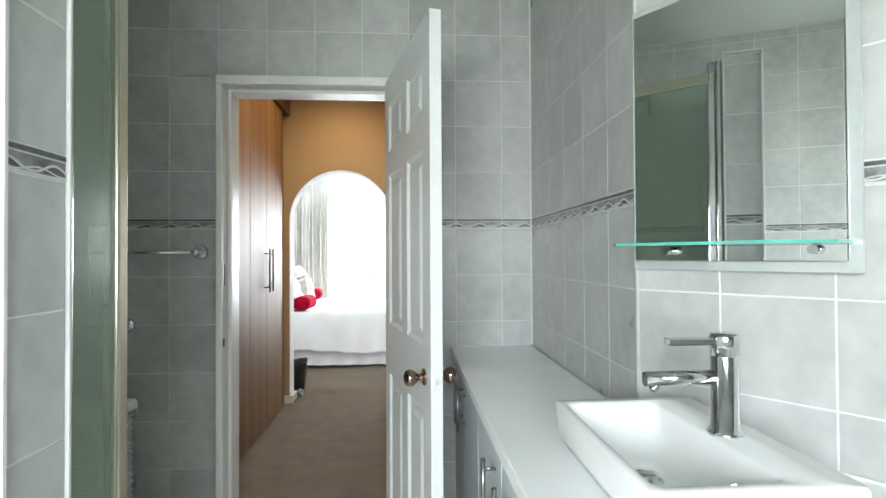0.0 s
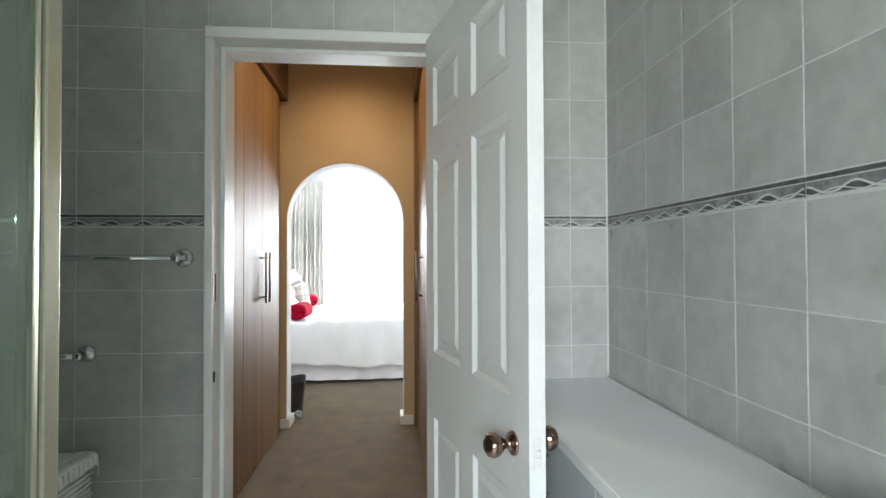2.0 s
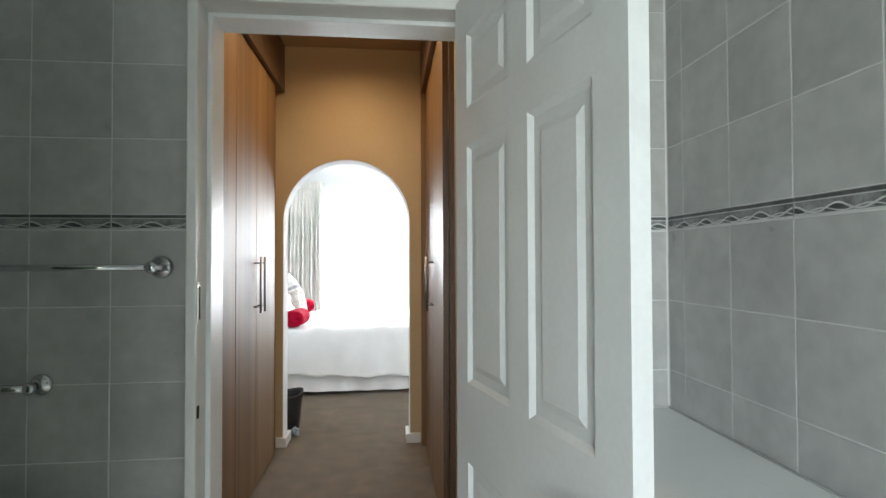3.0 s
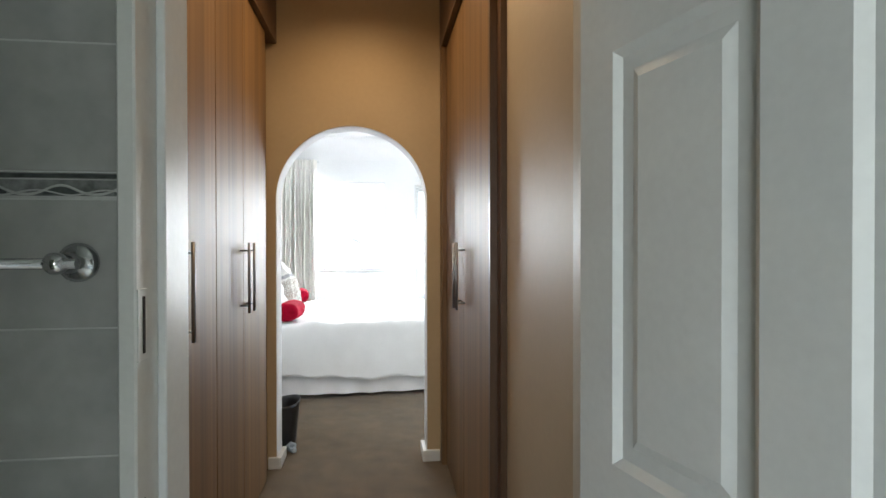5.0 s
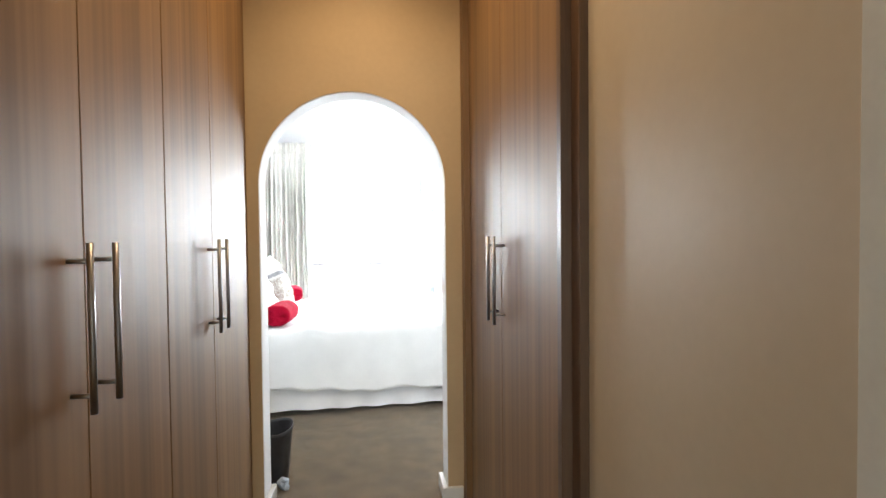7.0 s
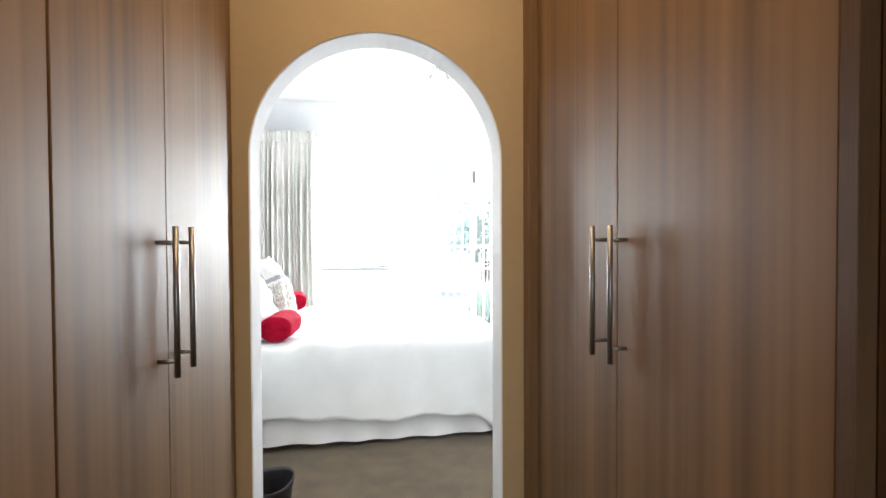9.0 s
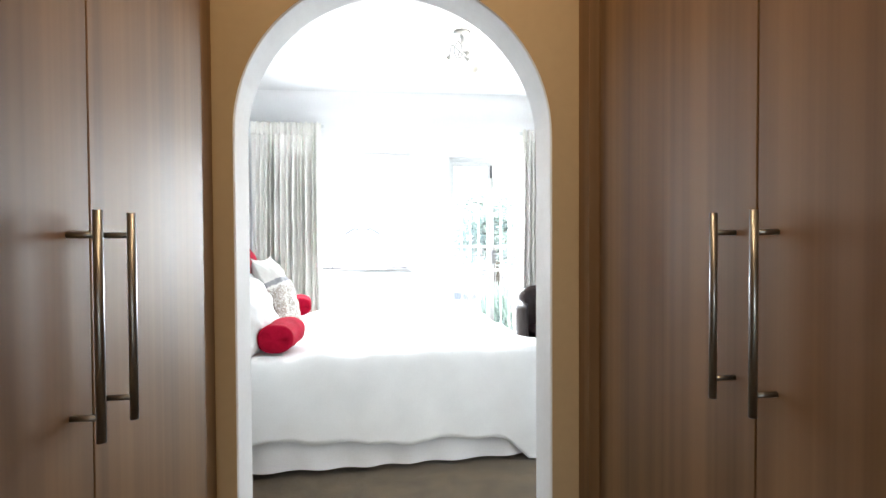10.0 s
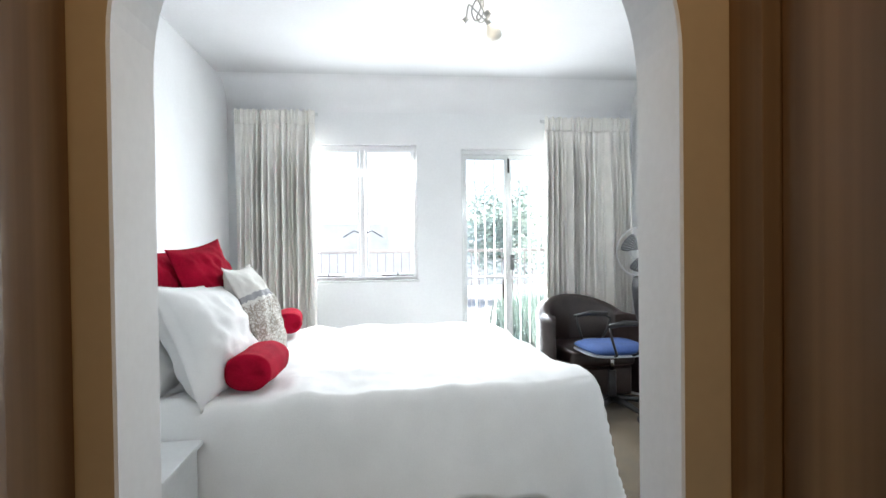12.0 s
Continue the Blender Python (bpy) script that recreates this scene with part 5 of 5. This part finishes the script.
def pedestal_fan():
    ob = thing("pedestal_fan", pose(1.495, 7.93, 0), "white pedestal fan with a round wire cage, standing in the corner", "fan")
    bm = bmesh.new()
    lathe(bm, [(0.15, 0), (0.15, 0.012), (0.12, 0.025), (0.03, 0.04), (0.02, 0.06), (0, 0.061)], 28)
    part("base", bm, RAIL_WHITE, ob)
    bm = bmesh.new()
    tube(bm, [(0, 0, 0.04), (0, 0, 0.62)], 0.014, 12)
    tube(bm, [(0, 0, 0.62), (0, 0, 1.06)], 0.010, 12)
    part("pole", bm, RAIL_WHITE, ob)
    c = Vector((0, -0.03, 1.145))
    bm = bmesh.new()
    tube(bm, [(0, 0.10, 1.145), (0, 0.03, 1.145)], [0.045, 0.055], 18)
    tube(bm, [(0, 0.05, 1.145), (0, 0.02, 1.05)], 0.02, 10)
    part("motor", bm, RAIL_WHITE, ob)
    bm = bmesh.new()
    for y, dd in ((-0.07, -1), (0.035, 1)):
        tube(bm, [(0.202 * math.cos(k * 0.157), -0.018, c.z + 0.202 * math.sin(k * 0.157)) for k in range(40)], 0.0068, 6, closed=True)
        for k in range(40):
            a = k * 0.157
            ca, sa = math.cos(a), math.sin(a)
            tube(bm, [(0.035 * ca, y, c.z + 0.035 * sa), (0.13 * ca, y * 0.85, c.z + 0.13 * sa), (0.202 * ca, -0.018, c.z + 0.202 * sa)], 0.0011, 4, caps=False)
    part("cage", bm, RAIL_WHITE, ob)
    bm = bmesh.new()
    lathe(bm, [(0.036, 0), (0.036, 0.006), (0.0, 0.008)], 20, Matrix.Translation((0, -0.070, c.z)) @ Matrix.Rotation(radians(90), 4, "X"))
    part("badge", bm, RAIL_WHITE, ob)
    for k in range(3):
        bm = bmesh.new()
        a0 = k * 2.094 + 0.4
        def fn(u, v):
            r = 0.03 + 0.135 * u
            a = a0 + (v - 0.5) * (0.5 + 0.7 * math.sin(u * math.pi * 0.75))
            return Vector((r * math.cos(a), -0.02 + 0.02 * (v - 0.5) * 2 * 0.6, c.z + r * math.sin(a)))
        grid(bm, 8, 8, fn)
        b = part("blade", bm, mat("grey_translucent_blade", (0.10, 0.10, 0.105), 0.3, var=0.05), ob, smooth=True)
        b.modifiers.new("thick", "SOLIDIFY").thickness = 0.002
    return ob


pedestal_fan()


def ceiling_light():
    ob = thing("ceiling_light", pose(-0.045, 6.62, ZC), "satin steel ceiling light with curling arms and three lit glass shades", "ceiling light")
    bm = bmesh.new()
    lathe(bm, [(0.0, -0.024), (0.045, -0.022), (0.056, -0.012), (0.058, 0.0)][::-1], 30)
    part("base", bm, STEEL, ob)
    ends = [(-0.150, -0.03, -0.235), (0.070, -0.04, -0.105), (0.100, 0.05, -0.265)]
    curls = [[(-0.01, 0, -0.02), (0.01, 0.0, -0.11), (0.055, 0.02, -0.10), (0.035, 0.03, -0.155), (-0.03, 0.02, -0.11), (-0.070, -0.01, -0.095), (-0.085, -0.02, -0.175)],
             [(0.01, 0.01, -0.02), (0.012, 0.01, -0.13), (-0.03, 0.0, -0.175), (-0.055, -0.02, -0.13), (-0.03, -0.03, -0.075), (-0.005, -0.03, -0.11), (0.018, -0.03, -0.155)],
             [(0.0, -0.01, -0.02), (-0.005, -0.01, -0.11), (-0.025, 0.0, -0.155), (0.0, 0.02, -0.175), (0.032, 0.03, -0.150)]]
    for k, (pts, e) in enumerate(zip(curls, ends)):
        P = [Vector((p[0], p[1], p[2])) for p in pts]
        fine = []
        for i in range(len(P) - 1):
            p0, p1, p2, p3 = P[max(0, i - 1)], P[i], P[i + 1], P[min(len(P) - 1, i + 2)]
            for q in range(6):
                t = q / 6
                fine.append(0.5 * ((2 * p1) + (p2 - p0) * t + (2 * p0 - 5 * p1 + 4 * p2 - p3) * t * t + (3 * p1 - p0 - 3 * p2 + p3) * t ** 3))
        fine.append(P[-1])
        bm = bmesh.new()
        tube(bm, fine, 0.0045, 8)
        d = (Vector(e) - P[-1]).normalized()
        tube(bm, [P[-1] - d * 0.004, P[-1] + d * 0.034], 0.014, 14)
        part("arm", bm, STEEL, ob)
        bm = bmesh.new()
        m = Matrix.Translation(P[-1] + d * 0.034) @ d.to_track_quat("Z", "Y").to_matrix().to_4x4()
        lathe(bm, [(0.016, 0.0), (0.021, 0.010), (0.037, 0.034), (0.042, 0.058), (0.034, 0.084), (0.016, 0.094), (0.0, 0.096)], 22, m)
        part("shade", bm, LAMP_GLASS_UNLIT if k == 2 else LAMP_GLASS, ob, "unlit frosted glass shade" if k == 2 else "lit frosted glass shade")
    return ob


ceiling_light()
lamp("ceiling_light_bulb", "POINT", pose(-0.03, 6.55, ZC - 0.30), 0.10, (1, 0.85, 0.62), radius=0.05)

# ---- tiles ----
PT, JN = 0.2053, 0.0032
ZB0, ZB1 = 1.352, 1.395
CACHE = {}


def tile_mesh(w, h):
    key = (round(w, 3), round(h, 3))
    if key not in CACHE:
        f = 0.0018
        b, t = 0.0014, 0.0048
        vs = [(0, t, 0), (w, t, 0), (w, t, h), (0, t, h), (0, f + b * 0.6, 0), (w, f + b * 0.6, 0), (w, f + b * 0.6, h), (0, f + b * 0.6, h), (b, f, b), (w - b, f, b), (w - b, f, h - b), (b, f, h - b)]
        fs = [(8, 9, 10, 11)]
        for i in range(4):
            j = (i + 1) % 4
            fs += [(4 + i, 4 + j, 8 + j, 8 + i), (i, j, 4 + j, 4 + i)]
        me = bpy.data.meshes.new("tile")
        me.from_pydata(vs, [], fs)
        me.materials.append(TILE)
        CACHE[key] = me
    return CACHE[key]


def border_mesh(w, h, phase):
    key = ("b", round(w, 3), round(phase, 3))
    if key in CACHE:
        return CACHE[key]
    bm = bmesh.new()
    box(bm, 0, w, 0.0004, 0.0036, 0, h, mi=0)
    box(bm, 0, w, -0.0008, 0.0006, h - 0.0085, h - 0.002, mi=1)
    box(bm, 0, w, -0.0010, 0.0006, h - 0.0115, h - 0.0095, mi=2)
    box(bm, 0, w, -0.0010, 0.0006, 0.0, 0.004, mi=2)
    n = max(4, int(w / 0.004))
    def wave(x, k):
        s = (x + phase) / PT * 2 * math.pi * 2
        return (0.0065 + 0.0145 * (0.5 + 0.5 * math.cos(s)) ** 1.25) if k == 0 else (0.0095 + 0.004 * math.cos(s + 2.2))
    for k, wd in ((0, 0.0028), (1, 0.0016)):
        for i in range(n):
            xa, xb = w * i / n, w * (i + 1) / n
            za, zb = wave(xa, k), wave(xb, k)
            y = -0.0010 - 0.0002 * k
            f = bm.faces.new([bm.verts.new(v) for v in ((xa, y, za - wd / 2), (xb, y, zb - wd / 2), (xb, y, zb + wd / 2), (xa, y, za + wd / 2))])
            f.material_index = 2
            for sgn in (-1, 1):
                f = bm.faces.new([bm.verts.new(v) for v in ((xa, y, za + sgn * wd / 2), (xb, y, zb + sgn * wd / 2), (xb, 0.0005, zb + sgn * (wd / 2 + 0.0006)), (xa, 0.0005, za + sgn * (wd / 2 + 0.0006)))])
                f.material_index = 2
        if k == 0:
            for i in range(n):
                xa, xb = w * i / n, w * (i + 1) / n
                za, zb = wave(xa, 0) - wd, wave(xb, 0) - wd
                if min(za, zb) > 0.009:
                    f = bm.faces.new([bm.verts.new(v) for v in ((xa, -0.0002, 0.006), (xb, -0.0002, 0.006), (xb, -0.0002, zb), (xa, -0.0002, za))])
                    f.material_index = 1
    me = bpy.data.meshes.new("border_tile")
    bmesh.ops.translate(bm, vec=(0, 0.0016, 0), verts=bm.verts)
    bm.normal_update()
    bm.to_mesh(me)
    bm.free()
    for m in (BORDER, BORDER_DARK, BORDER_LIGHT):
        me.materials.append(m)
    CACHE[key] = me
    return me


def rows_of(z0, z1):
    out, z = [], ZB0
    while z > z0 + 0.01:
        out.append((max(z0, z - PT), z, False))
        z -= PT
    out.append((ZB0, ZB1, True))
    z = ZB1
    while z < z1 - 0.01:
        out.append((z, min(z1, z + PT), False))
        z += PT
    return out


def cut(r, hole):
    u0, u1, z0, z1 = r
    a, b, c, d = hole
    if a >= u1 or b <= u0 or c >= z1 or d <= z0:
        return [r]
    out = []
    if u0 < a:
        out.append((u0, a, z0, z1))
    if u1 > b:
        out.append((b, u1, z0, z1))
    m0, m1 = max(u0, a), min(u1, b)
    if z0 < c:
        out.append((m0, m1, z0, c))
    if z1 > d:
        out.append((m0, m1, d, z1))
    return [q for q in out if q[1] - q[0] > 0.008 and q[3] - q[2] > 0.008]


def tile_wall(parent, m, u0, u1, joint, z0, z1, holes=(), split=None, joined=False):
    """Tiles on a wall: m puts local x along the wall, y into it and z up; joint: where one upright joint is."""
    k = math.floor((u0 - joint) / PT)
    cols = []
    u = joint + k * PT
    while u < u1:
        a, b = max(u, u0), min(u + PT, u1)
        if b - a > 0.008:
            cols.append((a, b, u))
        u += PT
    loose = bmesh.new()
    for a, b, uu in cols:
        for c, d, border in rows_of(z0, z1):
            rects = [(a, b, c, d)]
            for h in holes:
                rects = [q for r in rects for q in cut(r, h)]
            for p, q, r, s in rects:
                me = border_mesh(q - p - JN, s - r - JN * 0.6, p - uu) if border else tile_mesh(q - p - JN, s - r - JN)
                o = Matrix.Translation((p + JN / 2, 0, r + (JN * 0.3 if border else JN / 2)))
                if joined or (split is not None and p > split):
                    t = bmesh.new()
                    t.from_mesh(me)
                    t.transform(m @ o)
                    tmp = bpy.data.meshes.new("t")
                    t.to_mesh(tmp)
                    t.free()
                    if border:
                        n0 = len(loose.faces)
                    n0 = len(loose.faces)
                    loose.from_mesh(tmp)
                    loose.faces.ensure_lookup_table()
                    for f in loose.faces[n0:]:
                        f.material_index = f.material_index + 1 if border else 0
                    bpy.data.meshes.remove(tmp)
                else:
                    ob = new("border_tile" if border else "tile", me)
                    ob.parent = parent
                    ob.matrix_basis = m @ o
    if len(loose.faces):
        tagged(part("tiling", loose, [TILE, BORDER, BORDER_DARK, BORDER_LIGHT], parent), kind="stuff")
    else:
        loose.free()


def frame_of(x, y, ux, uy):
    return Matrix(((ux, -uy, 0, x), (uy, ux, 0, y), (0, 0, 1, 0), (0, 0, 0, 1)))


tile_wall(WALL_BACK, frame_of(0, YB, 1, 0), -1.418, XR - 0.001, 0.453, 0.0, HB - 0.002, [(DOOR_L - 0.038, DOOR_R + 0.038, -1, DOOR_T + 0.038)])
tile_wall(WALL_RIGHT, frame_of(XR, YB, 0, -1), 0.004, 1.077, 0.084, 0.70, HB - 0.002)
tile_wall(WALL_SINK, frame_of(XR, 1.28, SX, SY), 0.006, 3.1, 0.198, 0.70, HB - 0.002, split=0.8)
tile_wall(WALL_NIB, frame_of(-0.516, 0.790, 0, 1), 0.003, 0.134, 0.003, 0.0, 2.05)
tile_wall(WALL_NIB, frame_of(-1.418, 0.790, 1, 0), 0.0, 0.895, 0.895, 0.0, 2.05, joined=True)
tile_wall(WALL_LEFT, frame_of(-1.417, -1.296, 0, 1), 0.0, 3.654, 0.1, 0.0, HB - 0.002, joined=True)
tile_wall(WALL_REAR, frame_of(2.2, -1.297, -1, 0), 0.0, 3.61, 0.1, 0.0, HB - 0.002, [(2.2 - BX[1], 2.2 - BX[0], BZ0, BZ1)], joined=True)
structure("trim_wall_corner", boxes((XR - 0.001, XR + 0.007, 1.273, 1.281, 0.832, HB - 0.003)), TILE, "pale tile corner trim")
structure("trim_nib", boxes((-0.522, -0.512, 0.784, 0.7925, 0.0, 2.06), (-0.522, -0.512, 0.9245, 0.930, 0.0, 2.06), (-0.57, -0.5125, 0.7845, 0.9295, 2.0605, 2.066), bevel=0.0008), TRIM_WHITE, "white edge trim of the short shower wall")
